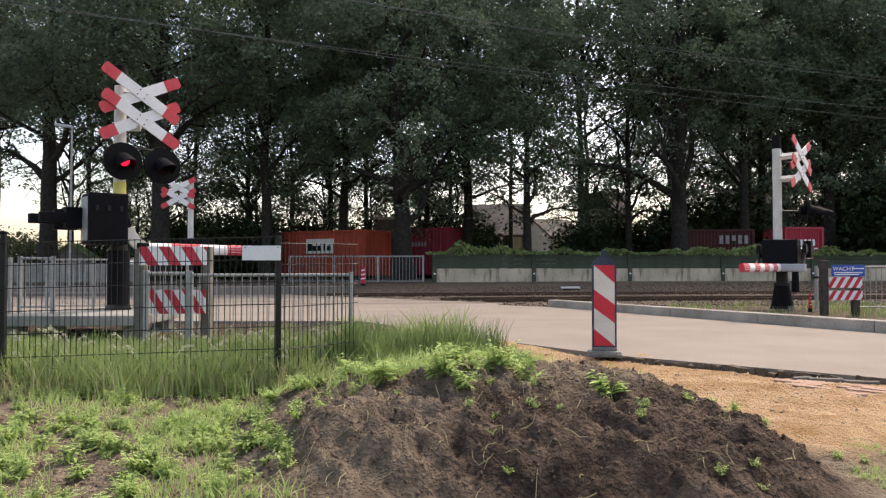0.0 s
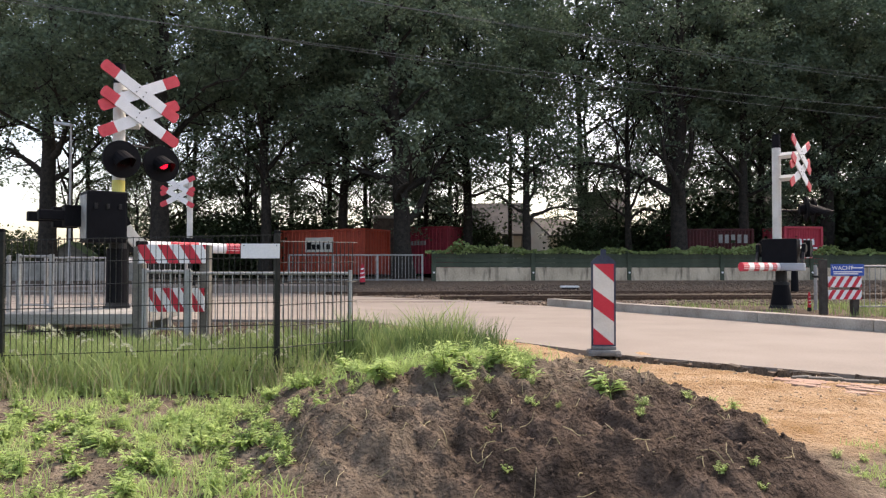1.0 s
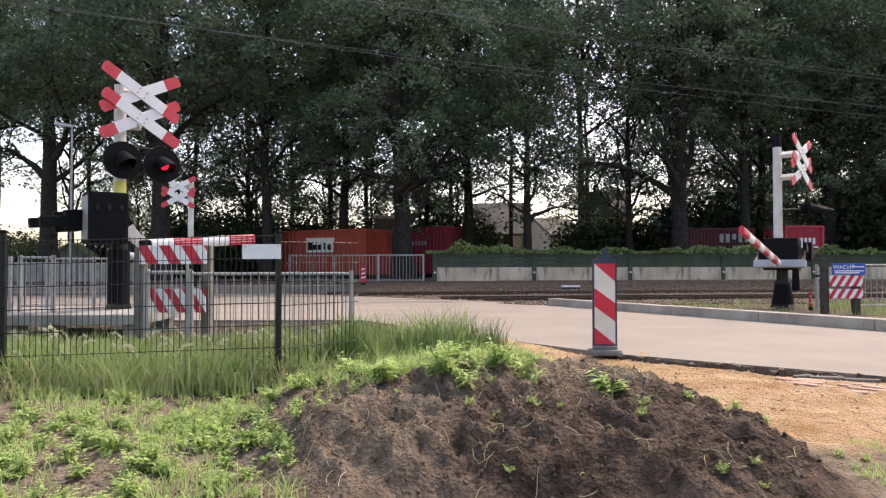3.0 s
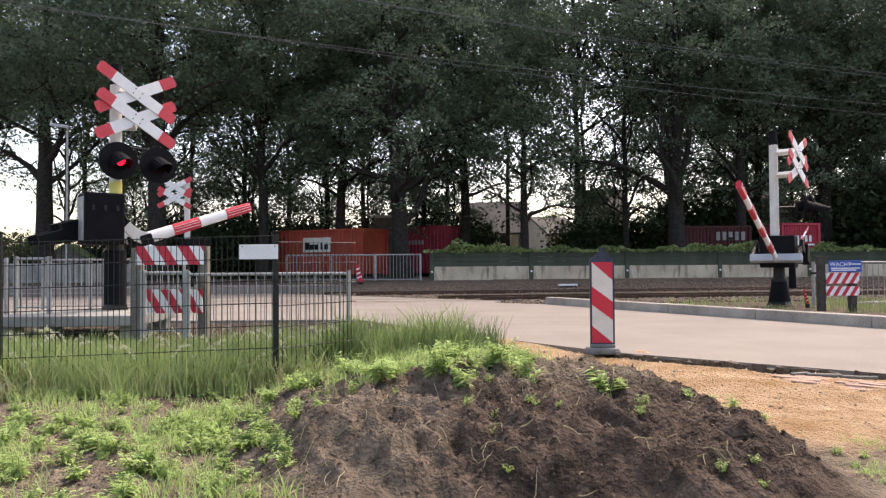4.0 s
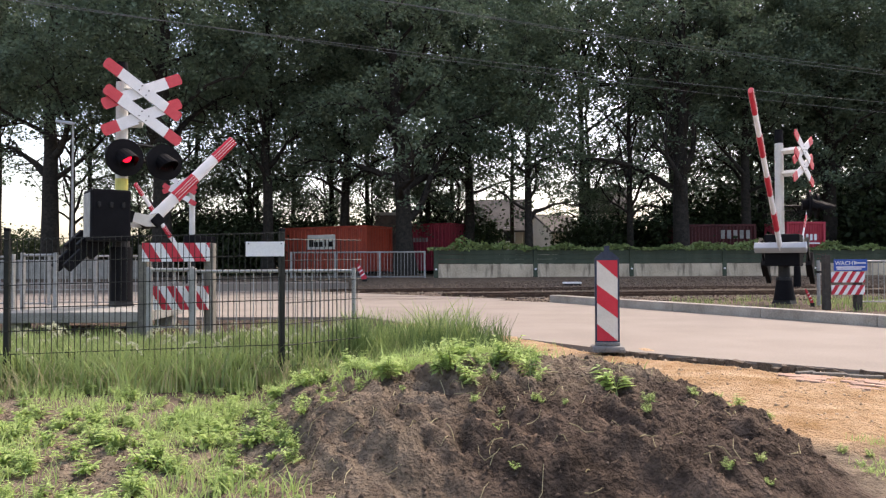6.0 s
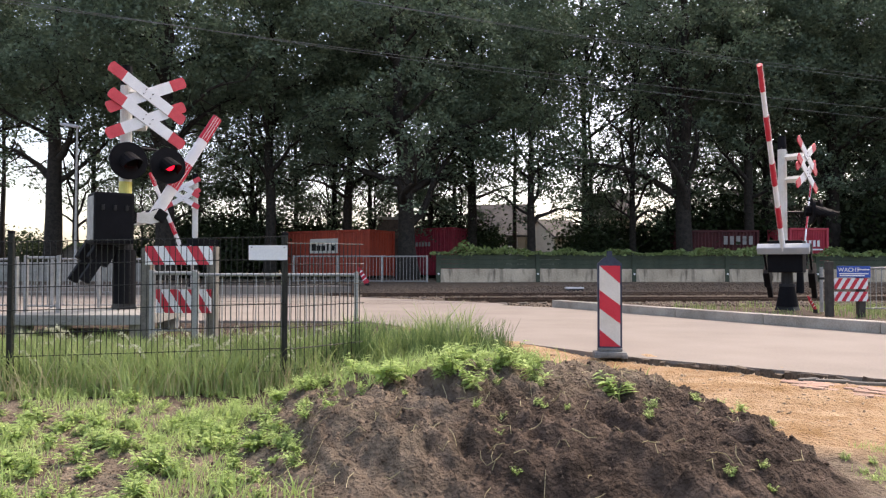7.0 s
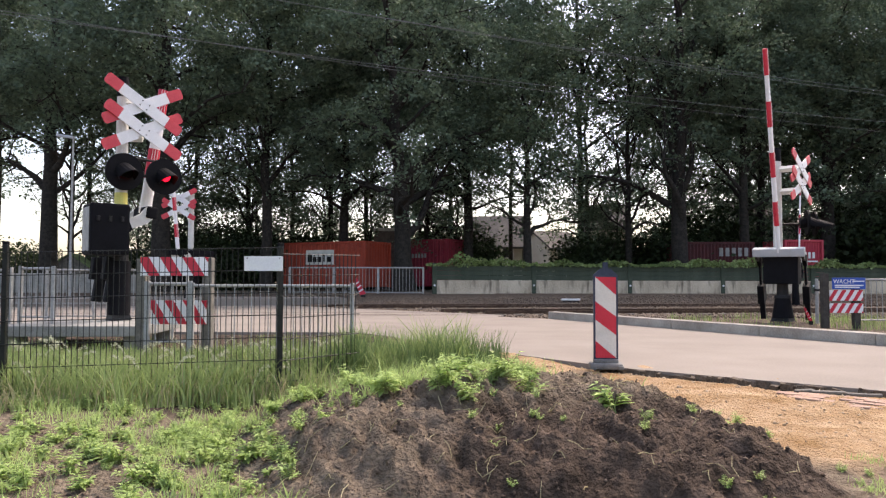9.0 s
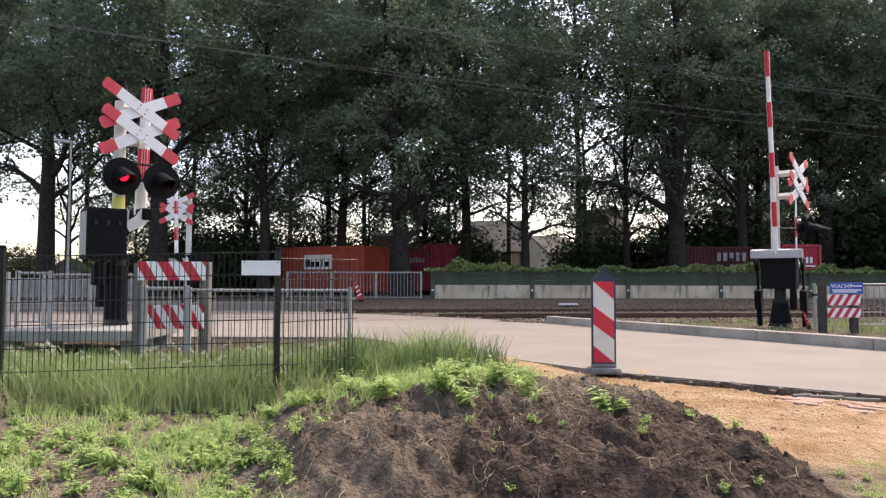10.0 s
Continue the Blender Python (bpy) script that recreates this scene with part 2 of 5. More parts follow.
def leaf_quads(centres, size, rng, flat=0.0):
    """One folded diamond leaf of two triangles at each centre, turned at random."""
    n = len(centres)
    d = rng.normal(size=(n, 3))
    d[:, 2] *= 1 - flat
    d /= np.linalg.norm(d, axis=1)[:, None] + 1e-9
    e = rng.normal(size=(n, 3))
    e -= d * (e * d).sum(1)[:, None]
    e /= np.linalg.norm(e, axis=1)[:, None] + 1e-9
    s = (size * rng.uniform(0.6, 1.35, n))[:, None]
    v = np.stack([centres - d * s * 0.5, centres + e * s * 0.36 + d * s * 0.05, centres + d * s * 0.55, centres - e * s * 0.36 + d * s * 0.05], 1)
    return v.reshape(-1, 3), np.arange(n * 4).reshape(n, 4)


def curve_tube(bm, pts, radii, seg=7):
    rings = []
    q = (pts[1] - pts[0]).to_track_quat("Z", "Y")
    for i, p in enumerate(pts):
        a, b = pts[max(i - 1, 0)], pts[min(i + 1, len(pts) - 1)]
        q = (q @ Vector((0, 0, 1))).rotation_difference(b - a) @ q
        rings.append([bm.verts.new(p + q @ Vector((math.cos(2 * math.pi * k / seg) * radii[i], math.sin(2 * math.pi * k / seg) * radii[i], 0))) for k in range(seg)])
    for r0, r1 in zip(rings, rings[1:]):
        for k in range(seg):
            bm.faces.new((r0[k], r0[(k + 1) % seg], r1[(k + 1) % seg], r1[k]))
    bm.faces.new(rings[-1])


# ---- the ground ----


def smooth01(x):
    x = np.clip(x, 0, 1)
    return x * x * (3 - 2 * x)


def value_noise(x, y, seed):
    """Smooth lattice noise on arrays."""
    r = np.random.RandomState(seed).rand(256, 256)
    xi, yi = np.floor(x).astype(int), np.floor(y).astype(int)
    u, v = smooth01(x - xi), smooth01(y - yi)
    a, b = r[xi % 256, yi % 256], r[(xi + 1) % 256, yi % 256]
    c, d = r[xi % 256, (yi + 1) % 256], r[(xi + 1) % 256, (yi + 1) % 256]
    return (a * (1 - u) + b * u) * (1 - v) + (c * (1 - u) + d * u) * v - 0.5


def road_gap(x, y):
    """Distance, positive on the near side, to the road's near edge."""
    ex = np.interp(y, [3.4, 7.25, 9.1, 11.0, 15.0], [9.0, 4.4, 2.2, 0.83, -1.7])
    return ex - x


def ground_z(x, y):
    x, y = np.asarray(x, float), np.asarray(y, float)
    xe = x + 0.25 * value_noise(x * 1.7, y * 1.7, 14)
    ye = y + 0.35 * value_noise(x * 1.9 + 7, y * 1.9, 15)
    yc = 4.95 - 0.42 * np.maximum(0, xe - 0.5)
    r2 = np.where(xe > 0.3, (np.abs(xe - 0.3) / 1.86) ** 2.6, ((xe - 0.3) / 1.75) ** 2) + (np.abs(ye - yc) / np.where(ye < yc, 1.72, 2.0)) ** 2
    h = np.clip(1 - r2, 0, 1)
    h = h * (1 - 0.25 * h) / 0.75
    near = smooth01((16 - y) / 4)
    z = 0.45 * h
    # lumps, and rills that run down the bare face
    face = smooth01((yc + 0.15 - ye) / 0.4) * smooth01(h * 3)
    lump = value_noise(x * 3.1, y * 3.1, 3) * 0.05 + value_noise(x * 7, y * 7, 4) * 0.05 + (0.15 - np.abs(value_noise(x * 9, y * 9, 16))) * 0.06 + value_noise(x * 16, y * 16, 5) * 0.045 + (0.15 - np.abs(value_noise(x * 31, y * 31, 7))) * 0.055 + value_noise(x * 47, y * 47, 28) * 0.024
    rill = (0.2 - np.abs(value_noise(x * 5.5 + y * 3.4, y * 1.6, 19))) * 0.16 + (0.2 - np.abs(value_noise(x * 12 + y * 5, y * 3.1, 29))) * 0.08
    z = z + (lump * (0.30 + 0.9 * smooth01(h * 2.2)) + rill * face) * near
    z = z + value_noise(x * 1.2, y * 1.2, 6) * 0.09 * near * smooth01((5 - x) / 3)
    z = z - 0.02 * near - 0.05 * smooth01((y - 8) / 3) * smooth01((30 - y) / 8)
    edge = smooth01((0.5 - np.abs(road_gap(x, y) - 0.15)) / 0.5) * smooth01((x - 1.2) / 1.0) * near
    z = z - 0.06 * edge
    z = np.where((y > 18) & (x > 2.5), z + 0.02, z)
    z = z + 0.42 * smooth01((y - 30) / 4)
    # earth packed against the road where grass has grown over its edge
    gap = road_gap(x, y)
    z = z + (0.016 + 0.05 * smooth01((y - 8) / 3)) * smooth01((gap + 0.25) / 0.2) * smooth01((1.9 - x) / 0.6) * smooth01((y - 7.6) / 1.0) * smooth01((15 - y) / 1.0)
    # shallow ditch under the concrete slab
    z = z - 0.25 * smooth01(1 - np.abs(y - 10.3) / 1.6) * smooth01((-2.2 - x) / 1.5)
    return z


def steps(parts_):
    out = []
    for a, b, s in parts_:
        out += list(np.arange(a, b, s))
    return np.array(out)


def build_ground():
    xs = steps([(-400, -60, 40), (-60, -12, 4), (-12, -4.2, 0.4), (-4.2, 6.0, 0.02), (6.0, 14, 0.3), (14, 60, 4), (60, 401, 40)])
    ys = steps([(-60, 0, 6), (0, 2.6, 0.4), (2.6, 8.0, 0.02), (8.0, 12, 0.12), (12, 34.5, 0.5), (34.5, 80, 5), (80, 901, 80)])
    X, Y = np.meshgrid(xs, ys)
    Z = ground_z(X, Y)
    nx, ny = len(xs), len(ys)
    idx = np.arange(nx * ny).reshape(ny, nx)
    faces = np.stack([idx[:-1, :-1], idx[:-1, 1:], idx[1:, 1:], idx[1:, :-1]], -1).reshape(-1, 4)
    me = mesh_np("ground", np.stack([X, Y, Z], -1).reshape(-1, 3), faces, M_EARTH)
    me.polygons.foreach_set("use_smooth", [True] * len(me.polygons))
    # cover: sand by the road, pale earth before the fence, grit round the tracks
    g = road_gap(X, Y)
    sand = smooth01((X - 0.4 - 0.45 * value_noise(X * 2, Y * 2, 9)) / 0.8) * smooth01((Y - np.interp(X, [0, 1, 1.6, 2.1, 3, 6], [6.9, 6.3, 4.9, 4.2, 4.25, 4.4]) + value_noise(X * 4, Y * 4, 8) * 0.5) / 0.5) * (Y < 14) * (1 - smooth01((Z - 0.05) / 0.05) * (Y < 6.3))
    sand = np.maximum(sand, smooth01((0.8 - g + value_noise(X * 3, Y * 3, 35) * 0.6) / 0.4) * (g > -0.5) * smooth01((X + 1.2) / 1.0) * smooth01((Y - 7.6) / 0.8) * (Y < 14))
    # the heap's left flank is coloured lighter, as its lit side
    pale_earth = np.maximum(np.maximum(smooth01((-0.5 - X + value_noise(X, Y, 12)) / 1.0) * 0.75 * smooth01((6.1 - Y) / 0.4), np.maximum(0.62 * smooth01((Z - 0.33) / 0.1) * (Y < 8), 0.55 * smooth01((0.25 - X + 0.8 * value_noise(X * 2.5, Y * 2.5, 27)) / 0.8) * (Y < 6))), smooth01((Y - 33) / 2) * 0.9) * (1 - sand)
    pale_earth = np.maximum(pale_earth, 0.75 * smooth01((X - 1.9) / 0.3) * smooth01((4.9 - Y) / 0.3) * smooth01((Y - 2.6) / 0.3)) * (1 - sand)
    grit = smooth01((Y - 14) / 3) * smooth01((34 - Y) / 1.5)
    cov = np.stack([sand, pale_earth, grit, np.ones_like(sand)], -1).reshape(-1, 4).astype(np.float32)
    at = me.color_attributes.new("cover", "FLOAT_COLOR", "POINT")
    at.data.foreach_set("color", cov.ravel())
    return tagged(new("ground", me), "dark earth with ochre sand and gravel, partly overgrown", "ground", kind="structure")


build_ground()


def sheet(name, pts, z0, z1, material, label, category):
    bm = B()
    lo = [bm.verts.new((x, y, z0)) for x, y in pts]
    hi = [bm.verts.new((x, y, z1)) for x, y in pts]
    bm.faces.new(hi)
    for i in range(len(pts)):
        j = (i + 1) % len(pts)
        bm.faces.new((lo[i], lo[j], hi[j], hi[i]))
    return tagged(new(name, finish(name, bm, material)), label, category, kind="structure")


KERB_A, KERB_B = Vector((2.97, 20.4, 0)), Vector((7.45, 12.1, 0))
KDIR = (KERB_B - KERB_A).normalized()
kerb_end = KERB_A + KDIR * 22
sheet("road", [(-45, 15.2), (-1.7, 15.0), (0.83, 11.0), (2.2, 9.1), (4.4, 7.25), (9.0, 3.4), (20.0, -6.0), (kerb_end.x + 9, -6.0), (kerb_end.x, kerb_end.y), (KERB_A.x, KERB_A.y), (1.6, 21.4), (1.9, 22.4), (-45, 16.9)],
      -0.12, 0.0, M_ROAD, "pale beige concrete road with a raw broken edge", "road")
TRACK_DIR = Vector((1, 0.1228, 0)).normalized()
TRACK_NRM = Vector((-TRACK_DIR.y, TRACK_DIR.x, 0))


def on_track(s, off, z=0.0):
    """A place s metres along the line and off metres across it, from the crossing's edge."""
    p = Vector((2.0, 22.4, 0)) + TRACK_DIR * s + TRACK_NRM * off
    return Vector((p.x, p.y, z))


def deck_end(off):
    """Where the skewed deck ends along the line, off metres across it."""
    return -0.1 - 0.87 * off


sheet("crossing_deck", [tuple(on_track(a_, o_).xy) for a_, o_ in ((-47, -0.02), (-0.1, -0.02), (-7.6, 8.6), (-52, 8.6))], -0.12, 0.006, M_ROAD, "worn concrete panels of the level crossing deck", "crossing deck")
sheet("road_beyond", [(-30, 24.5), (-6.5, 30.0), (-4.0, 30.4), (-14, 60), (-40, 60)], 0.0, 0.30, M_ROAD, "pale road leading away beyond the tracks", "road")

# kerb of separate concrete blocks
kerb = thing("kerb", Matrix.Translation(KERB_A), "raised grey concrete kerb along the road", "kerb", kind="structure")
kang = math.atan2(KDIR.y, KDIR.x)
_bm = box(B(), 2.29, 0.30, 0.34, None, 0.02)
kerb_me = finish("kerb_block", _bm, M_KERB)
for i in range(9):
    p = KDIR * (1.15 + 2.3 * i)
    ob = new("kerb_block", kerb_me)
    ob.parent = kerb
    ob.matrix_local = Matrix.Translation((p.x, p.y, 0.03)) @ Matrix.Rotation(kang, 4, "Z") @ Matrix.Translation((0, 0.15, 0))

# tracks
for off in (0.55, 5.1):
    tr = thing("railway_track", Matrix.Translation(on_track(0, off)), "rusty rails on dark sleepers in gravel ballast", "railway track", "tracks", "structure")
    tang = math.atan2(TRACK_DIR.y, TRACK_DIR.x)
    for g in (0, 1.435):
        bm = B()
        for w, h, z in ((0.14, 0.02, -0.03), (0.02, 0.12, 0.03), (0.07, 0.035, 0.095)):
            box(bm, 76, w, h, Matrix.Translation((38 + deck_end(off + g), 0, z)))
        o = part("rail", bm, M_RAIL, tr)
        o.matrix_local = Matrix.Rotation(tang, 4, "Z") @ Matrix.Translation((0, g, 0))
    sl = finish("sleeper", box(B(), 0.24, 2.5, 0.09, None, 0.01), M_SLEEPER)
    for i in range(50):
        o = new("sleeper", sl)
        o.parent = tr
        o.matrix_local = Matrix.Rotation(tang, 4, "Z") @ Matrix.Translation((deck_end(off) + 0.4 + 0.62 * i, 0.72, -0.03))
    # rails flush in the deck
    for g in (0, 1.435):
        bm = B()
        box(bm, 45, 0.10, 0.012, Matrix.Translation((-22.5 + deck_end(off + g), 0, 0.004)))
        o = part("groove_rail", bm, M_RAIL, tr, "dark rail sunk in the deck")
        o.matrix_local = Matrix.Rotation(tang, 4, "Z") @ Matrix.Translation((0, g, 0))


def stones():
    """Loose ballast round and between the rails."""
    rng = np.random.RandomState(5)
    n = 19000
    o = rng.uniform(-1.9, 9.6, n)
    s = np.maximum(deck_end(np.maximum(o, 0)), -8) + rng.uniform(0.1, 27, n)
    cen = np.stack([2.0 + TRACK_DIR.x * s + TRACK_NRM.x * o, 22.4 + TRACK_DIR.y * s + TRACK_NRM.y * o], 1)
    z = ground_z(cen[:, 0], cen[:, 1]) + 0.02
    base = np.array([(1, 0, 0), (0, 1, 0), (-1, 0, 0), (0, -1, 0), (0, 0, 1), (0, 0, -1)], float)
    v = base[None] * rng.uniform(0.02, 0.06, (n, 1, 3)) + rng.normal(0, 0.006, (n, 6, 3))
    v[:, :, :2] += cen[:, None]
    v[:, :, 2] += z[:, None]
    tri = np.array([(0, 1, 4), (1, 2, 4), (2, 3, 4), (3, 0, 4), (1, 0, 5), (2, 1, 5), (3, 2, 5), (0, 3, 5)])
    f = (np.arange(n)[:, None, None] * 6 + tri[None]).reshape(-1, 3)
    tagged(new("ballast", mesh_np("ballast", v.reshape(-1, 3), f, M_STONE)), "grey-brown loose railway ballast stones", "gravel", kind="stuff")


stones()

# ---- the crossing's barriers ----
BOARD_L, BOARD_W = 1.57, 0.20


def cross_board(parent, m):
    """One board of a St Andrew's cross: white middle and two red ends, pointed a little."""
    w = BOARD_W / 2
    h = BOARD_L / 2
    bd = part("cross_board", prism(B(), [(-h + 0.3, -w), (h - 0.3, -w), (h - 0.3, w), (-h + 0.3, w)], 0.025), M_WHITE, parent, m=m)
    for s in (-1, 1):
        pts = [(s * (h - 0.3), -w), (s * (h - 0.03), -w), (s * h, -w * 0.55), (s * h, w * 0.55), (s * (h - 0.03), w), (s * (h - 0.3), w)]
        part("red_end", prism(B(), pts if s > 0 else pts[::-1], 0.027), M_CROSSRED, bd, "faded red board end")
    for px in (-0.07, 0.07):
        for pz in (-0.05, 0.05):
            part("bolt", cyl(B(), 0.011, 0.009, 0.02, pose(px, -0.018, pz, 90), 8), M_IRON, bd)
    return bd


def double_cross(parent, m):
    """Two crosses one above the other; m is their centre, boards in its xz plane, the front to -y."""
    for dz in (-0.23, 0.23):
        cross_board(parent, m @ pose(0, 0.014, dz + 0.03, 0, -26.5, 0))
        cross_board(parent, m @ pose(0, -0.018, dz + 0.03, 0, 31, 0))


def lamp_head(parent, m):
    """Round black backboard with a hood and a red lens; the front is -y."""
    hd = part("lamp_head", cyl(B(), 0.33, 0.33, 0.05, m @ pose(0, 0, 0, 90), 28), M_BLACK, parent)
    bm = cyl(B(), 0.15, 0.13, 0.16, m @ pose(0, 0.1, 0, 90), 18)
    part("lamp_body", bm, M_BLACK, hd)
    # hood: an open half tube, longer at the top
    bm = B()
    k = 13
    ring = []
    for r in (0.165, 0.150):
        a_, b_ = [], []
        for i in range(k):
            an = math.pi * (-0.15 + 1.3 * i / (k - 1))
            x, z = r * math.cos(an), r * math.sin(an)
            ln = 0.12 + 0.34 * max(0, math.sin(an))
            a_.append(bm.verts.new(m @ Vector((x, -0.02, z))))
            b_.append(bm.verts.new(m @ Vector((x * 0.9, -0.02 - ln, z * 0.62 - 0.118))))
        ring.append((a_, b_))
    (a0, b0), (a1, b1) = ring
    for i in range(k - 1):
        bm.faces.new((a0[i], a0[i + 1], b0[i + 1], b0[i]))
        bm.faces.new((a1[i + 1], a1[i], b1[i], b1[i + 1]))
        bm.faces.new((b0[i], b0[i + 1], b1[i + 1], b1[i]))
    part("hood", bm, M_BLACK, hd)
    # flashing is imitated by turning: a glowing lens with an added black back
    lens = part("lens", cyl(B(), 0.092, 0.082, 0.02, pose(0, -0.017, 0, 90), 24), M_LAMP_ON, hd, "glowing red lens", m=m @ pose(0, -0.06, 0))
    part("unlit_side", cyl(B(), 0.112, 0.112, 0.016, pose(0, 0.004, 0, 90), 24), M_BLACK, lens)
    return lens


def boom_arm(parent, length, yoke, r, bands, band_mat, label, lift=0.5, weight=1.3, fork_mat=None, yoke_mat=None):
    """Boom with its side arms, cross yoke and counterweights; the pivot is the origin, closed it lies along +x."""
    z = -lift
    fork_mat, yoke_mat = fork_mat or M_OLDWHITE, yoke_mat or M_BLACK
    bm = B()
    n = 10
    pts = [Vector((0.42 + (length - 0.42) * i / n, 0, z)) for i in range(n + 1)]
    curve_tube(bm, pts, [r * (1.0 - 0.15 * i / n) for i in range(n + 1)], 14)
    bmesh.ops.scale(bm, vec=(1, 0.6, 1), verts=bm.verts)
    boom = part("boom", bm, M_WHITE, parent, label)
    step = (length - 0.5) / (2 * bands)
    for i in range(bands):
        a = length - step * (2 * i + 1) + 0.004
        b = length - step * 2 * i + (0.004 if i == 0 else 0)
        bm = B()
        ra, rb = (r * (1 - 0.15 * (x - 0.42) / (length - 0.42)) + 0.004 for x in (a, b))
        curve_tube(bm, [Vector((a, 0, z)), Vector((b, 0, z))], [ra, rb], 14)
        bmesh.ops.scale(bm, vec=(1, 0.62, 1), verts=bm.verts)
        part("red_band", bm, band_mat, boom)
        bm = B()
        for zz in (-0.35, 0.1, 0.5):
            for sgn in (-1, 1):
                box(bm, (b - a) * 0.96, 0.004, r * 0.07, Matrix.Translation(((a + b) / 2, sgn * ra * 0.585, z + zz * r)))
        part("seam", bm, M_WHITE, boom, "pale seam lines along the red band")
    part("yoke", box(B(), 0.22, yoke, 0.20, Matrix.Translation((0.42, 0, z)), 0.03), yoke_mat, boom, "cross yoke between the fork arms")
    for s in (-1, 1):
        y = s * (yoke / 2 - 0.07)
        bm = prism(B(), [(0.10, 0.10), (-weight * 0.6, 0.06), (-weight * 0.6, -0.06), (0.02, -0.10)], 0.05, Matrix.Translation((0, y, 0)))
        part("side_arm", bm, M_BLACK, boom)
        bm = prism(B(), [(0.52, z - 0.09), (0.52, z + 0.09), (0.36, z + 0.20), (0.20, z + 0.42), (0.06, z + 0.32), (0.20, z + 0.06), (0.34, z - 0.07)], 0.06, Matrix.Translation((0, y, 0)))
        part("fork_arm", bm, fork_mat, boom, "curved fork arm")
        bm = prism(B(), [(0.22, z + 0.40), (0.12, 0.11), (-0.08, 0.08), (-0.10, -0.08), (0.05, z + 0.30)], 0.09, Matrix.Translation((0, y, 0)))
        part("fork_hub", bm, M_BLACK, boom, "black cast hub of the fork")
        part("counterweight", box(B(), weight * 0.30, 0.17, 0.27 * weight, Matrix.Translation((-weight * 0.52, y, 0.0)), 0.02), M_BLACK, boom, "black cast counterweight")
        part("tail_weight", box(B(), weight * 0.30, 0.13, 0.17, Matrix.Translation((-weight * 0.81, y, 0.0)), 0.02), M_BLACK, boom)
        part("pivot_cap", cyl(B(), 0.13, 0.12, 0.10, Matrix.Translation((0, y, 0)) @ pose(0, 0, 0, 90), 16), M_IRON, boom)
    return boom


def barrier(base, yaw, cross_yaw, cross_off, length, yoke, r, bands, pole_h, pole_r, label, lamps, housing, lamp_turn=0, weight=1.3, pole_off=(0, 0), plinth=0.30, straight=False, fork_mat=None, yoke_mat=None):
    """A crossing barrier: plinth, housing, mast with cross and lamps, and the boom that moves."""
    th = thing("crossing_barrier", Matrix.Translation(base), label, "crossing barrier", "barriers of the crossing")
    bm = B()
    cyl(bm, plinth * 1.15, plinth, 0.10, pose(0, 0, 0.05), 4)
    bmesh.ops.rotate(bm, matrix=Matrix.Rotation(radians(45 + cross_yaw), 3, "Z"), verts=bm.verts)
    part("foot", bm, M_IRON, th)
    bm = cyl(B(), plinth * 0.92, plinth * (0.90 if straight else 0.62), 0.95 if straight else 0.55, pose(0, 0, 0.1 + (0.475 if straight else 0.275)), 24)
    part("column", bm, M_BLACK, th, "black cast column", smooth=False)
    if not straight:
        part("collar", cyl(B(), plinth * 0.72, plinth * 0.66, 0.08, pose(0, 0, 0.66), 20), M_IRON, th)
    part("neck", cyl(B(), 0.15, 0.13, 0.75, pose(0, 0, 1.0 if not straight else 1.28), 16), M_IRON, th)
    hx, hy, hz, hc = housing
    part("housing", box(B(), hx, hy, hz, Matrix.Translation(hc) @ pose(0, 0, 0, 0, 0, yaw), 0.04), M_BLACK, th, "black drive housing")
    part("housing_side", box(B(), 0.012, hy * 0.8, hz * 0.85, Matrix.Translation(hc) @ pose(0, 0, 0, 0, 0, yaw) @ pose(-hx / 2 - 0.004, 0, 0), 0.004), M_GALV, th, "grey side cover")
    for k in range(3):
        part("latch", box(B(), 0.05, 0.04, 0.09, Matrix.Translation(hc) @ pose(0, 0, 0, 0, 0, yaw) @ pose(-hx * 0.3 + hx * 0.3 * k, -hy / 2 - 0.012, hz * 0.2), 0.008), M_IRON, th)
    px, py = pole_off
    part("mast", cyl(B(), pole_r, pole_r * 0.95, pole_h - 1.9, pose(px, py, (pole_h - 0.3 + 1.6) / 2), 18), M_OLDWHITE, th, "white painted mast", smooth=False)
    part("mast_cap", cyl(B(), pole_r * 0.98, pole_r * 0.9, 0.36, pose(px, py, pole_h - 0.16), 14), M_BLACK, th, "black bell cap")
    cm = Matrix.Translation((px, py, 0)) @ pose(0, 0, 0, 0, 0, cross_yaw)
    double_cross(th, cm @ Matrix.Translation(cross_off))
    for dz in (-0.32, 0.28):
        bm = B()
        rod(bm, cm @ Vector((0, 0, cross_off[2] + dz)), cm @ Vector((cross_off[0], cross_off[1] + 0.03, cross_off[2] + dz)), 0.085, seg=4)
        part("bracket", bm, M_OLDWHITE, th)
    lenses = []
    for lx, ly, lz in lamps:
        lenses.append(lamp_head(th, cm @ Matrix.Translation((lx, ly, lz)) @ pose(0, 0, 0, 0, 0, lamp_turn)))
    if lamps:
        bm = B()
        a, b = lamps[0], lamps[-1]
        rod(bm, cm @ Vector((a[0] - 0.05, a[1] + 0.06, a[2] + 0.27)), cm @ Vector((b[0] + 0.05, b[1] + 0.06, b[2] + 0.27)), 0.022)
        rod(bm, cm @ Vector((0, 0, a[2])), cm @ Vector((b[0], b[1] + 0.12, b[2])), 0.03)
        part("lamp_rail", bm, M_IRON, th)
    boom = boom_arm(th, length, yoke, r, bands, M_RED, "red and white striped boom", weight=weight, fork_mat=fork_mat, yoke_mat=yoke_mat)
    return th, boom, lenses


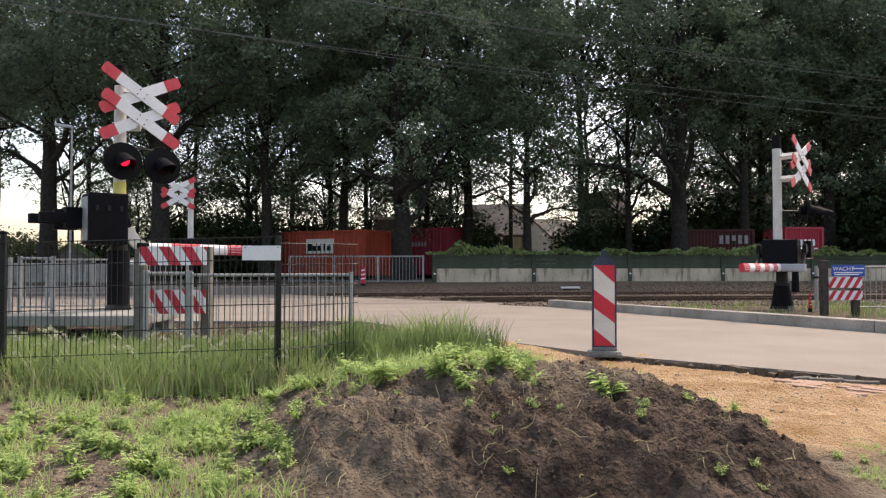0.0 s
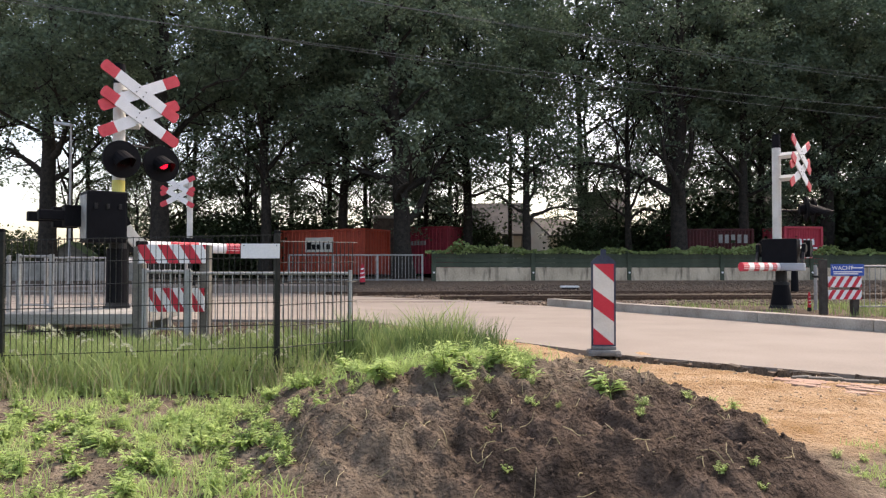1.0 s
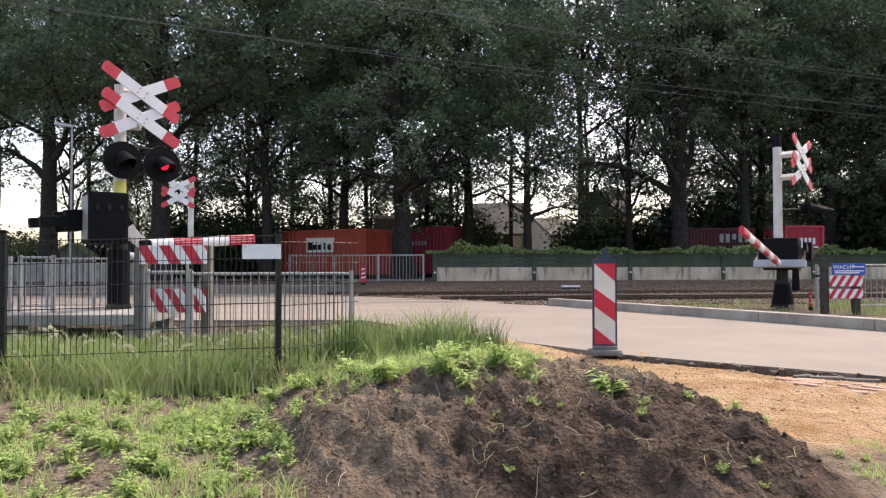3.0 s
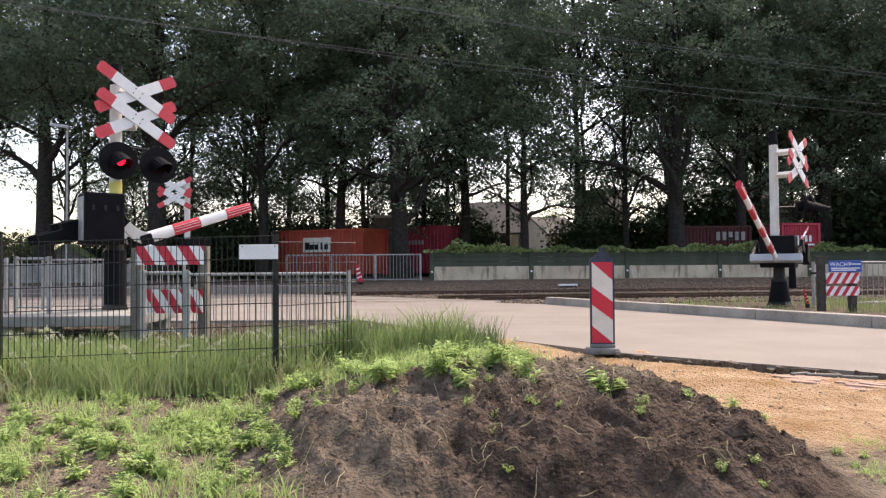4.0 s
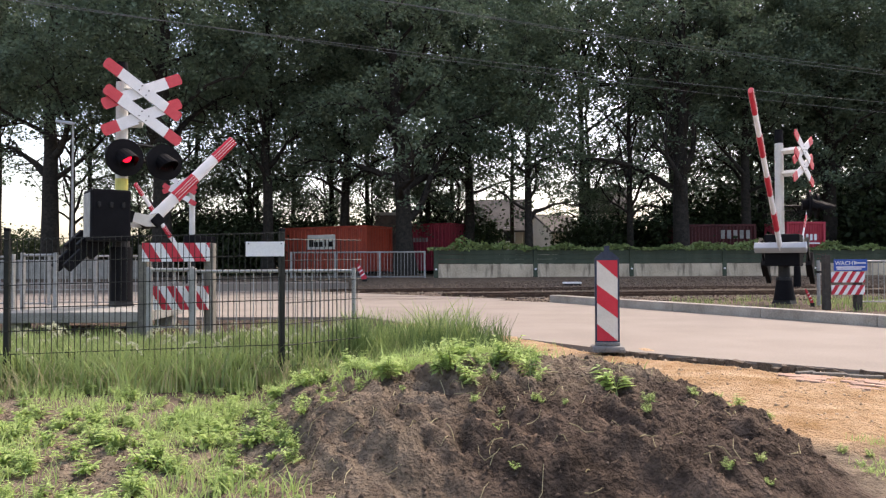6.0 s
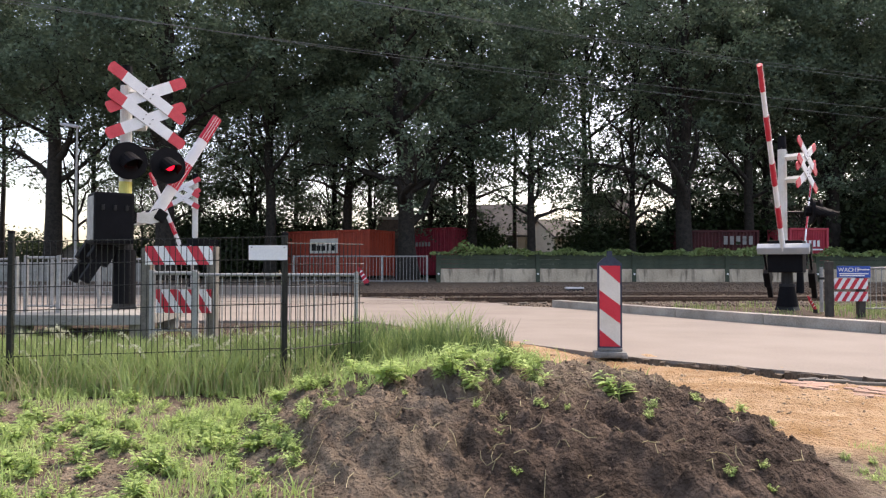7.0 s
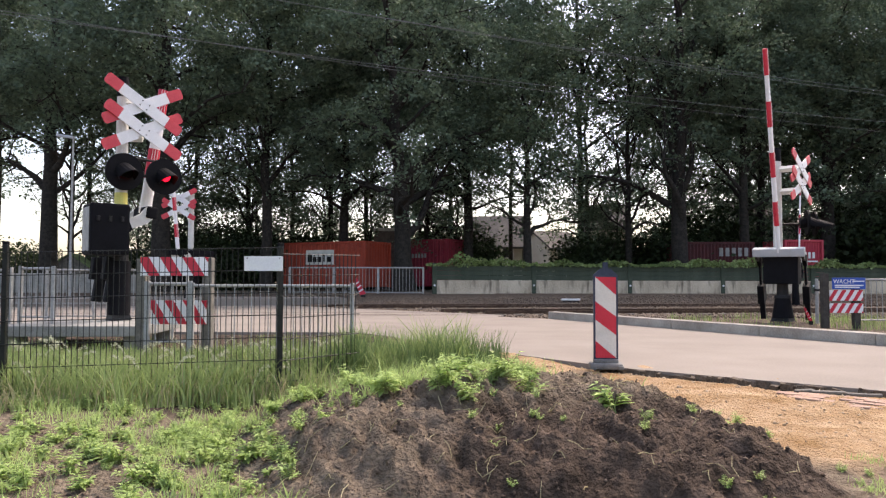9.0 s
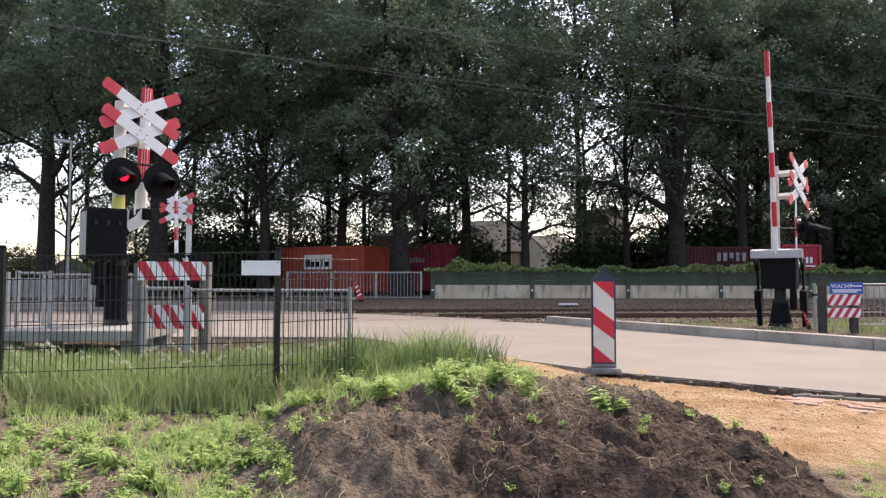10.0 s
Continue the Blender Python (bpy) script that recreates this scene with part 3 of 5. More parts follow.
left_base = Vector((-5.77, 12.9, 0.36))
left_barrier, left_boom, left_lenses = barrier(
    left_base, 38, 45, (0.28, -0.24, 3.60), 2.83, 0.72, 0.115, 2, 4.34, 0.106,
    "level crossing barrier with double red-white cross and red flashing lamps", [(-0.05, -0.26, 2.62), (0.66, -0.26, 2.60)],
    (0.64, 0.58, 0.88, (-0.07, -0.40, 1.58)), weight=1.35, plinth=0.205, straight=True)
part("yellow_band", cyl(B(), 0.109, 0.109, 0.22, pose(0, 0, 2.16), 18), M_YELLOW, left_barrier, "yellow reflective band")
right_base = Vector((9.07, 19.3, 0.0))
right_barrier, right_boom, right_lenses = barrier(
    right_base, -122.7, 45, (0.0, -0.62, 3.78), 5.6, 1.25, 0.105, 4, 4.62, 0.115,
    "level crossing barrier on a white mast with double red-white cross", [(0.0, -0.75, 2.60), (0.55, -0.75, 2.60)],
    (0.75, 0.85, 0.85, (0.0, 0.0, 1.42)), lamp_turn=28, weight=1.7, plinth=0.30, pole_off=(-0.1, 0.0), fork_mat=M_IRON, yoke_mat=M_GREYBOX)
far_base = Vector((-10.45, 30.0, 0.12))
far_barrier, far_boom, far_lenses = barrier(
    far_base, -110.5, 0, (-0.45, -0.2, 4.05), 3.7, 0.8, 0.10, 3, 4.85, 0.12,
    "far level crossing barrier with red-white cross on a white mast", [],
    (1.3, 0.6, 0.5, (0.3, 0.1, 1.9)), weight=1.0, plinth=0.28)
# footpath barrier beyond the tracks: a thin boom on a low post
path_base = Vector((14.75, 30.2, 0.0))
path_barrier = thing("footpath_barrier", Matrix.Translation(path_base), "thin red and white footpath barrier on a black post", "crossing barrier", "barriers of the crossing")
part("post", cyl(B(), 0.16, 0.11, 1.75, pose(0, 0, 0.87), 14), M_BLACK, path_barrier)
part("drive_box", box(B(), 0.5, 0.35, 0.45, pose(0, 0, 1.7), 0.03), M_BLACK, path_barrier)
path_boom = boom_arm(path_barrier, 3.9, 0.4, 0.06, 2, M_RED, "thin red and white boom", lift=0.2, weight=0.6)


def folding_marker(base, h, w=0.13):
    """A small striped warning leaf that tips over on its foot as the barriers rise."""
    th = thing("folding_marker", Matrix.Translation(base), "small red and white folding warning marker", "road marker", "folding markers")
    part("foot", box(B(), 0.03 + w * 1.4, 0.03 + w * 1.4, 0.10, pose(0, 0, 0.05), 0.01), M_IRON, th)
    bm = prism(B(), [(-w, 0), (w, 0), (w * 0.55, h * 0.85), (0.0, h), (-w * 0.55, h * 0.85)], 0.05)
    leaf = part("leaf", bm, M_RED, th, "red leaf with pale stripes", m=pose(0, 0, 0.1))
    for k in range(3):
        z = h * (0.2 + 0.22 * k)
        part("stripe", prism(B(), [(-w * (0.85 - 0.12 * k), z), (w * (0.85 - 0.12 * k), z + 0.3 * w), (w * (0.8 - 0.12 * k), z + 0.75 * w), (-w * (0.8 - 0.12 * k), z + 0.45 * w)], 0.058), M_WHITE, leaf)
    return leaf


marker_far = folding_marker(Vector((-3.55, 32.5, 0.30)), 0.85)
marker_near = folding_marker(Vector((9.1, 17.9, 0.0)), 0.38, 0.035)

# ---- fences and boards near the crossing ----


def mesh_panel(name, a, b, h, label):
    """Welded wire panel fence between two posts."""
    a, b = Vector(a), Vector(b)
    d = b - a
    ln, ang = d.xy.length, math.atan2(d.y, d.x)
    th = thing(name, Matrix.Translation(a) @ pose(0, 0, 0, 0, 0, math.degrees(ang)), label, "fence", "wire fence panels")
    dz = d.z
    bm = B()
    n = int(ln / 0.05)
    box(bm, 0.0055, 0.0055, h)
    wire = finish("upright_wire", bm, M_FENCE)
    for i in range(1, n):
        o = new("upright_wire", wire)
        o.parent = th
        o.matrix_local = pose(ln * i / n, 0, dz * i / n + h / 2 + 0.03)
    for k in range(7):
        z = 0.06 + (h - 0.04) * k / 6
        bm = B()
        for s in (-1, 1):
            rod(bm, (0, s * 0.006, z), (ln, s * 0.006, z + dz), 0.0042, seg=5)
        part("cross_wire", bm, M_FENCE, th)
    bm = box(B(), 0.045, 0.04, h + 0.12, pose(0, 0.03, h / 2 + 0.04), 0.006)
    part("fence_post", bm, M_FENCE, th)
    part("post_cap", box(B(), 0.05, 0.045, 0.03, pose(0, 0.03, h + 0.11), 0.008), M_BLACK, th)
    return th


FENCE_Y = 6.5
f_left = mesh_panel("wire_fence", (-6.52, FENCE_Y, 0.02), (-3.96, FENCE_Y, 0.03), 1.28, "dark green welded wire fence panel in tall grass")
f_mid = mesh_panel("wire_fence", (-3.96, FENCE_Y, 0.03), (-1.50, FENCE_Y + 0.2, 0.09), 1.28, "dark green welded wire fence panel in tall grass")
f_right = mesh_panel("wire_fence", (-1.50, FENCE_Y + 0.2, 0.09), (-0.86, FENCE_Y + 0.85, 0.10), 1.22, "short dark wire fence end panel")
plate = thing("blank_sign", pose(-1.66, FENCE_Y + 0.14, 1.24), "blank white sign plate wired to the fence", "sign")
part("plate", box(B(), 0.355, 0.006, 0.135, None, 0.002), M_WHITE, plate)
for sx in (-0.15, 0.15):
    part("tie", rod(B(), (sx, -0.006, 0.05), (sx, 0.02, 0.05), 0.006), M_IRON, plate)


def stripe_board(name, m, w, h, n, flip, posts, label, parent=None):
    """White board with slanted red stripes let proud of it."""
    th = thing(name, m, label, "warning board", "striped boards")
    part("board", box(B(), w, 0.03, h, None, 0.004), M_WHITE, th)
    pitch = w / n
    sl = h * 0.62 * (1 if flip else -1)
    for i in range(-1, n + 1):
        x0 = -w / 2 + pitch * (i + 0.12)
        x1 = x0 + pitch * 0.5
        pts = [(x0 - sl / 2, -h / 2), (x1 - sl / 2, -h / 2), (x1 + sl / 2, h / 2), (x0 + sl / 2, h / 2)]

        def clip(poly, lim, sign):
            out = []
            for (ax, az), (bx, bz) in zip(poly, poly[1:] + poly[:1]):
                ia, ib = sign * ax <= sign * lim, sign * bx <= sign * lim
                if ia:
                    out.append((ax, az))
                if ia != ib:
                    t = (lim - ax) / (bx - ax)
                    out.append((lim, az + t * (bz - az)))
            return out
        pts = clip(pts, w / 2, 1)
        if len(pts) > 2:
            pts = clip(pts, -w / 2, -1)
        if len(pts) > 2:
            part("red_stripe", prism(B(), pts, 0.035), M_RED, th)
    for px, z0, z1, r, mt in posts:
        part("post", box(B(), r, r, z1 - z0, pose(px, r / 2 + 0.02, (z0 + z1) / 2), 0.012), mt, th)
    return th


LB = 9.5
stripe_board("warning_board", pose(-3.535, LB, 1.26), 0.88, 0.245, 3, False, [(-0.45, -1.22, 0.10, 0.13, M_POSTWOOD), (0.42, -1.22, 0.12, 0.13, M_POSTWOOD)], "red and white striped board on weathered posts")
stripe_board("warning_board", pose(-3.46, LB - 0.02, 0.66), 0.72, 0.31, 3, False, [], "lower red and white striped board behind a railing")
# right-hand boards with the blue notice
stripe_board("warning_board", pose(9.48, 17.0, 0.75), 0.78, 0.25, 4, True, [(-0.46, -0.78, 0.52, 0.15, M_DARKWOOD), (0.28, -0.78, 0.3, 0.15, M_DARKWOOD)], "red and white striped board on dark posts")
stripe_board("warning_board", pose(9.48, 17.0, 0.45), 0.78, 0.22, 4, True, [], "lower red and white striped board on dark posts")
notice = thing("notice_sign", pose(9.53, 16.97, 1.03), "blue notice plate with white lettering on dark posts", "sign")
part("plate", box(B(), 0.78, 0.02, 0.27, None, 0.004), M_BLUE, notice)
tc = bpy.data.curves.new("lettering", "FONT")
tc.body, tc.size, tc.extrude = "WACHT", 0.135, 0.002
to = new("lettering", tc)
to.parent, to.matrix_local = notice, pose(-0.37, -0.013, 0.0, 90)
tc.materials.append(M_WHITE)
for bx, bw, bz in ((0.22, 0.28, 0.05), (0.0, 0.68, -0.045), (-0.04, 0.58, -0.09)):
    part("text_bar", box(B(), bw, 0.004, 0.026, pose(bx, -0.012, bz)), M_WHITE, notice, "line of white text")


def tube_rail(name, a, b, h, posts, bars, label, r=0.024, mid=()):
    """Galvanised tube railing with upright bars."""
    a, b = Vector(a), Vector(b)
    d = b - a
    ln, ang = d.xy.length, math.atan2(d.y, d.x)
    th = thing(name, Matrix.Translation(a) @ pose(0, 0, 0, 0, 0, math.degrees(ang)), label, "railing", "steel railings")
    part("top_rail", rod(B(), (0, 0, h), (ln, 0, h + d.z), r), M_GALV, th)
    for z in mid:
        part("lower_rail", rod(B(), (0, 0, z), (ln, 0, z + d.z), r * 0.7), M_GALV, th)
    for i in range(posts):
        t = i / (posts - 1)
        part("post", box(B(), r * 2.6, r * 2.6, h + 0.1, pose(ln * t, 0, d.z * t + (h - 0.02) / 2), 0.008), M_GALV, th)
    for i in range(1, bars):
        t = i / bars
        part("bar", rod(B(), (ln * t, 0, d.z * t + (mid[0] if mid else 0.1)), (ln * t, 0, d.z * t + h), r * 0.35, seg=6), M_GALV, th)
    return th


tube_rail("railing", (-3.78, 9.25, -0.05), (-3.24, 9.25, -0.05), 1.08, 2, 5, "short galvanised railing before the striped boards", mid=(0.35,))
tube_rail("railing", (-3.20, 9.22, -0.05), (-1.18, 9.35, -0.05), 1.06, 2, 19, "galvanised tube railing beside the path", 0.02, mid=(0.18,))
tube_rail("railing", (-9.4, 17.2, 0.0), (-6.1, 17.3, 0.0), 1.30, 4, 26, "galvanised bar railing across the path", 0.022, mid=(0.2,))
tube_rail("railing", (-7.0, 12.0, 0.34), (-6.40, 11.9, 0.34), 0.92, 2, 6, "galvanised railing round the barrier slab", 0.022, mid=(0.12,))
tube_rail("railing", (-8.9, 12.6, 0.30), (-7.25, 12.15, 0.34), 0.90, 2, 12, "galvanised railing round the barrier slab", 0.02, mid=(0.12,))
# slab that carries the barrier
slab = thing("concrete_slab", pose(-5.95, 12.35, 0.27, 0, 0, 4), "raised pale concrete slab under the barrier", "concrete slab")
part("deck", box(B(), 2.3, 2.0, 0.17, None, 0.02), M_SLAB, slab)
for sx in (-0.95, 0.95):
    for sy in (-0.7, 0.7):
        part("leg", box(B(), 0.3, 0.3, 0.7, pose(sx, sy, -0.42), 0.01), M_SLAB, slab)

# ---- beacon at the road's edge ----
beacon = thing("road_beacon", pose(2.035, 9.1, -0.01, 0, 0, -6), "red and white striped traffic beacon on a rubber foot", "traffic beacon")
part("foot", box(B(), 0.40, 0.30, 0.075, pose(0, 0, 0.0375), 0.03), M_RUBBER, beacon)
part("foot_step", box(B(), 0.30, 0.16, 0.045, pose(0, 0, 0.097), 0.015), M_RUBBER, beacon)
part("frame", prism(B(), [(-0.15, 0.11), (0.15, 0.11), (0.15, 1.17), (0.06, 1.25), (-0.06, 1.25), (-0.15, 1.17)], 0.055), M_NAVY, beacon, "dark blue plastic frame")
part("handle", prism(B(), [(-0.035, 1.25), (0.035, 1.25), (0.03, 1.33), (-0.03, 1.33)], 0.04), M_NAVY, beacon)
part("white_face", prism(B(), [(-0.127, 0.135), (0.127, 0.135), (0.127, 1.145), (-0.127, 1.145)], 0.061), M_OLDWHITE, beacon)


def beacon_stripe(pts):
    part("red_stripe", prism(B(), pts, 0.066), M_RED, beacon)


beacon_stripe([(-0.127, 1.145), (0.127, 1.145), (0.127, 0.92)])
beacon_stripe([(-0.127, 0.84), (-0.127, 0.61), (0.127, 0.42), (0.127, 0.65)][::1])
beacon_stripe([(-0.127, 0.135), (0.127, 0.135), (-0.127, 0.345)])
for sx in (-0.11, 0.11):
    part("foot_lug", box(B(), 0.07, 0.34, 0.05, pose(sx * 1.5, 0, 0.025), 0.012), M_RUBBER, beacon)

# ---- beyond the tracks: wall, gate fence, containers ----
WALL_DIR = Vector((0.9926, 0.1214, 0))
wall = thing("noise_wall", pose(-0.37, 34.0, 0.32, 0, 0, math.degrees(math.atan2(0.1214, 0.9926))), "low wall of stained concrete planks under green boards", "wall", kind="structure")
BAY = 4.77
conc = finish("concrete_plank", box(B(), BAY - 0.2, 0.12, 0.74, None, 0.012), M_STAINED)
gre = finish("green_board", box(B(), BAY - 0.2, 0.10, 0.212, None, 0.014), M_GREENWALL)
pst = finish("wall_post", box(B(), 0.20, 0.22, 1.56, None, 0.015), M_GREENWALL)
kno = finish("reflector", cyl(B(), 0.05, 0.045, 0.03, pose(0, 0, 0, 90), 10), M_WHITE)
for k in range(9):
    for nm, me, xx, yy, zz in (("concrete_plank", conc, BAY * (k + 0.5), 0, 0.37), *(("green_board", gre, BAY * (k + 0.5), 0.012 + 0.006 * (r_ % 2), 0.86 + 0.22 * r_) for r_ in range(3)), ("wall_post", pst, BAY * k, 0.0, 0.76), ("reflector", kno, BAY * k, -0.125, 0.5)):
        o = new(nm, me)
        o.parent = wall
        o.matrix_local = pose(xx, yy, zz)
tube_rail("bar_fence", (-7.3, 34.6, 0.32), (-0.9, 34.0, 0.32), 1.32, 4, 40, "grey steel bar fence beside the crossing", 0.035, mid=(0.15,))
tube_rail("bar_fence", (-26, 27.0, 0.0), (-12.2, 27.6, 0.0), 1.25, 6, 60, "grey steel bar fence beside the far road", 0.03, mid=(0.15,))
tube_rail("railing", (9.9, 17.4, 0.0), (13.0, 17.6, 0.0), 1.12, 3, 22, "steel railing behind the notice boards", 0.025, mid=(0.15,))


def container(name, corner, yaw, L, W, H, material, label, sign=None):
    """Corrugated shipping container; the corner is its near lower one, the long side runs to -x, the end to +y."""
    th = thing(name, Matrix.Translation(corner) @ pose(0, 0, 0, 0, 0, yaw), label, "shipping container", "containers beyond the tracks")

    def corrugated(n, ln):
        pts, p = [], ln / n
        for i in range(n):
            x = i * p
            pts += [(x, 0), (x + p * 0.35, 0), (x + p * 0.5, 0.04), (x + p * 0.85, 0.04)]
        return pts + [(ln, 0)]
    bm = B()
    for base, ax, ay, n, ln in ((Vector((0, 0.02, 0)), Vector((-1, 0, 0)), Vector((0, 1, 0)), 22, L), (Vector((-0.02, 0, 0)), Vector((0, 1, 0)), Vector((-1, 0, 0)), 9, W),
                                (Vector((0, W - 0.02, 0)), Vector((-1, 0, 0)), Vector((0, -1, 0)), 22, L), (Vector((-L + 0.02, 0, 0)), Vector((0, 1, 0)), Vector((1, 0, 0)), 9, W)):
        prev = None
        for u, v in corrugated(n, ln):
            p = base + ax * u + ay * v
            cur = (bm.verts.new(p + Vector((0, 0, 0.12))), bm.verts.new(p + Vector((0, 0, H - 0.1))))
            if prev:
                bm.faces.new((prev[0], cur[0], cur[1], prev[1]))
            prev = cur
    part("corrugated_sheet", bm, material, th)
    part("roof", box(B(), L, W, 0.04, pose(-L / 2, W / 2, H - 0.05)), material, th)
    part("floor_frame", box(B(), L, W, 0.10, pose(-L / 2, W / 2, 0.08)), M_IRON, th)
    for x in (0, -L):
        for y in (0, W):
            part("corner_post", box(B(), 0.14, 0.14, H, pose(x, y, H / 2), 0.01), material, th)
    for z in (0.1, H - 0.06):
        part("edge_rail", box(B(), L, 0.10, 0.12, pose(-L / 2, 0, z), 0.01), material, th)
        part("edge_rail", box(B(), 0.10, W, 0.12, pose(0, W / 2, z), 0.01), material, th)
    return th


cont = container("shipping_container", (-4.26, 40.0, 0.62), -29, 6.06, 2.44, 2.6, M_ORANGE, "orange-red corrugated storage container with a white company plate")
part("company_plate", box(B(), 2.0, 0.03, 0.84, pose(-3.15, -0.03, 1.72), 0.01), M_OLDWHITE, cont, "white company plate")
for i, (wd, hh) in enumerate(((0.32, 0.42), (0.28, 0.30), (0.28, 0.30), (0.09, 0.42), (0.26, 0.30))):
    part("lettering_bar", box(B(), wd, 0.012, hh, pose(-3.86 + 0.345 * i, -0.055, 1.60 + hh / 2 - 0.15)), M_BLACK, cont, "black block of the company mark")
c2 = container("shipping_container", (0.32, 44.0, 0.62), -35, 6.06, 2.44, 2.95, M_WINE, "wine-red container with small white lettering blocks behind trees")
for i in range(5):
    part("lettering_bar", box(B(), 0.16, 0.012, 0.26, pose(-2.6 + 0.24 * i, -0.06, 1.95)), M_DULLWHITE, c2, "pale block of the company mark")
c3 = container("shipping_container", (18.3, 42.5, 0.55), -4, 4.4, 2.4, 2.8, M_MAROON, "dark maroon container with pale lettering blocks")
for i in range(5):
    part("lettering_bar", box(B(), 0.22, 0.012, 0.50, pose(-1.85 + 0.36 * i, -0.06, 2.2)), M_DULLWHITE, c3, "pale block of the company mark")
c4 = container("shipping_container", (22.1, 42.0, 0.60), 4, 2.2, 2.4, 2.85, M_CRIMSON, "crimson container with white lettering blocks")
for i in range(5):
    part("lettering_bar", box(B(), 0.15, 0.012, 0.36, pose(-1.55 + 0.25 * i, -0.06, 1.95)), M_WHITE, c4, "white block of the company mark")
part("lettering_bar", box(B(), 0.9, 0.012, 0.09, pose(-0.75, -0.06, 1.6)), M_WHITE, c4)

# ---- houses in the distance ----


def house(m, w, d, h, rh, wall_mat, label, windows, gable_front=False):
    th = thing("house", m, label, "house", "houses behind the trees")
    part("wall", box(B(), w, d, h, pose(0, 0, h / 2)), wall_mat, th)
    ov = 0.35
    if gable_front:
        part("gable", prism(B(), [(-w / 2, h), (w / 2, h), (0, h + rh)], d), wall_mat, th)
        for s in (-1, 1):
            bm = prism(B(), [(s * (w / 2 + ov), h - rh * 2 * ov / w), (0, h + rh), (0, h + rh + 0.18), (s * (w / 2 + ov), h - rh * 2 * ov / w + 0.18)][::s], d + 0.6)
            part("roof", bm, M_ROOF, th)
            bm = prism(B(), [(s * (w / 2 + ov), h - rh * 2 * ov / w - 0.1), (0, h + rh - 0.1), (0, h + rh + 0.1), (s * (w / 2 + ov), h - rh * 2 * ov / w + 0.1)][::s], 0.06, pose(0, -d / 2 - 0.34, 0))
            part("verge_board", bm, M_WHITE, th)
    else:
        for s in (-1, 1):
            mm = Matrix.Rotation(radians(90), 4, "Z")
            bm = prism(B(), [(s * (d / 2 + ov), h - rh * 2 * ov / d), (0, h + rh), (0, h + rh + 0.18), (s * (d / 2 + ov), h - rh * 2 * ov / d + 0.18)][::s], w + 0.4, mm)
            part("roof", bm, M_ROOF, th)
        part("gable", prism(B(), [(-d / 2, h), (d / 2, h), (0, h + rh)], w - 0.02, Matrix.Rotation(radians(90), 4, "Z")), wall_mat, th)
    for x, z, ww, wh in windows:
        f = part("window", box(B(), ww, 0.10, wh, pose(x, -d / 2 - 0.02, z)), M_WHITE, th, "white window frame")
        part("pane", box(B(), ww - 0.2, 0.03, wh - 0.2, pose(x, -d / 2 - 0.065, z)), M_GLASS, f)
    return th


house(pose(5.2, 68, 0.4, 0, 0, -12), 5.2, 7, 3.7, 2.8, M_RENDERED, "pale rendered house with a grey tiled roof", [(1.4, 3.2, 1.1, 1.3), (-1.3, 3.2, 1.1, 1.3)])
house(pose(9.6, 64, 0.4, 0, 0, 25), 3.4, 5, 3.4, 1.4, M_RENDERED, "small cream house with a brown tiled roof", [(0.7, 3.1, 0.9, 1.1)])
house(pose(15.2, 68, 0.4, 0, 0, -8), 4.2, 6, 5.4, 2.2, M_RENDERED, "cream rendered house behind shrubs", [(0.9, 3.8, 0.9, 1.3)])
house(pose(31.8, 54, 0.4, 0, 0, -22), 7, 9, 3.2, 4.4, M_BRICKWALL, "dark brick house with white verge boards", [(-1.8, 2.0, 1.3, 1.6), (2.4, 2.0, 0.6, 2.2), (-2.2, 4.4, 0.9, 1.2)], True)
house(pose(24.6, 58, 0.4, 0, 0, 8), 4.6, 7, 4.6, 2.2, M_RENDERED, "pale house half hidden by trees", [(-1.5, 2.9, 1.1, 1.4), (1.5, 2.9, 1.1, 1.4)])

# ---- street lamp and overhead wires ----
lampost = thing("street_lamp", pose(-16.2, 31.5, 0.1), "thin grey street lamp with a flat head", "street lamp")
part("pole", cyl(B(), 0.06, 0.04, 7.2, pose(0, 0, 3.6), 12), M_GALV, lampost)
part("head", box(B(), 0.75, 0.24, 0.12, pose(-0.30, -0.1, 7.2, 0, 8), 0.04), M_GREYBOX, lampost, "flat grey lamp head")
WIRES = [(-12.3, 20.0, 8.5), (-2.7, 24.0, 10.0), (-7.3, 23.5, 10.6), (0.0, 26.5, 8.6)]
for x, y, z in WIRES:
    bm = B()
    d = Vector((0.917, 0.40, 0))
    pts = [Vector((x, y, z)) + d * s + Vector((0, 0, 0.0006 * (s - 12) ** 2 - 0.09)) for s in range(-28, 64, 4)]
    curve_tube(bm, pts, [0.010] * len(pts), 5)
    tagged(new("overhead_wire", finish("overhead_wire", bm, M_WIRE)), "thin grey overhead wire", "overhead wire", "overhead wires")

# small things by the tracks and behind the container
cable_box = thing("cable_box", Matrix.Translation(on_track(4.6, 8.4, 0.02)), "low white cable box beside the rails", "cable box")
part("lid", box(B(), 0.8, 0.3, 0.08, pose(0, 0, 0.22), 0.03), M_WHITE, cable_box)
part("case", box(B(), 0.7, 0.24, 0.2, pose(0, 0, 0.09), 0.02), M_IRON, cable_box)
stack = thing("brick_pillar", pose(-3.65, 46.0, 0.45), "dark brick pillar with a pale cap", "pillar")
part("shaft", box(B(), 1.3, 0.9, 3.7, pose(0, 0, 1.85), 0.02), M_BRICKWALL, stack)
part("cap", box(B(), 1.5, 1.1, 0.20, pose(0, 0, 3.78), 0.03), M_SLAB, stack)
post = thing("marker_post", pose(9.62, 18.6, 0.0), "thin grey steel post beside the barrier", "post")
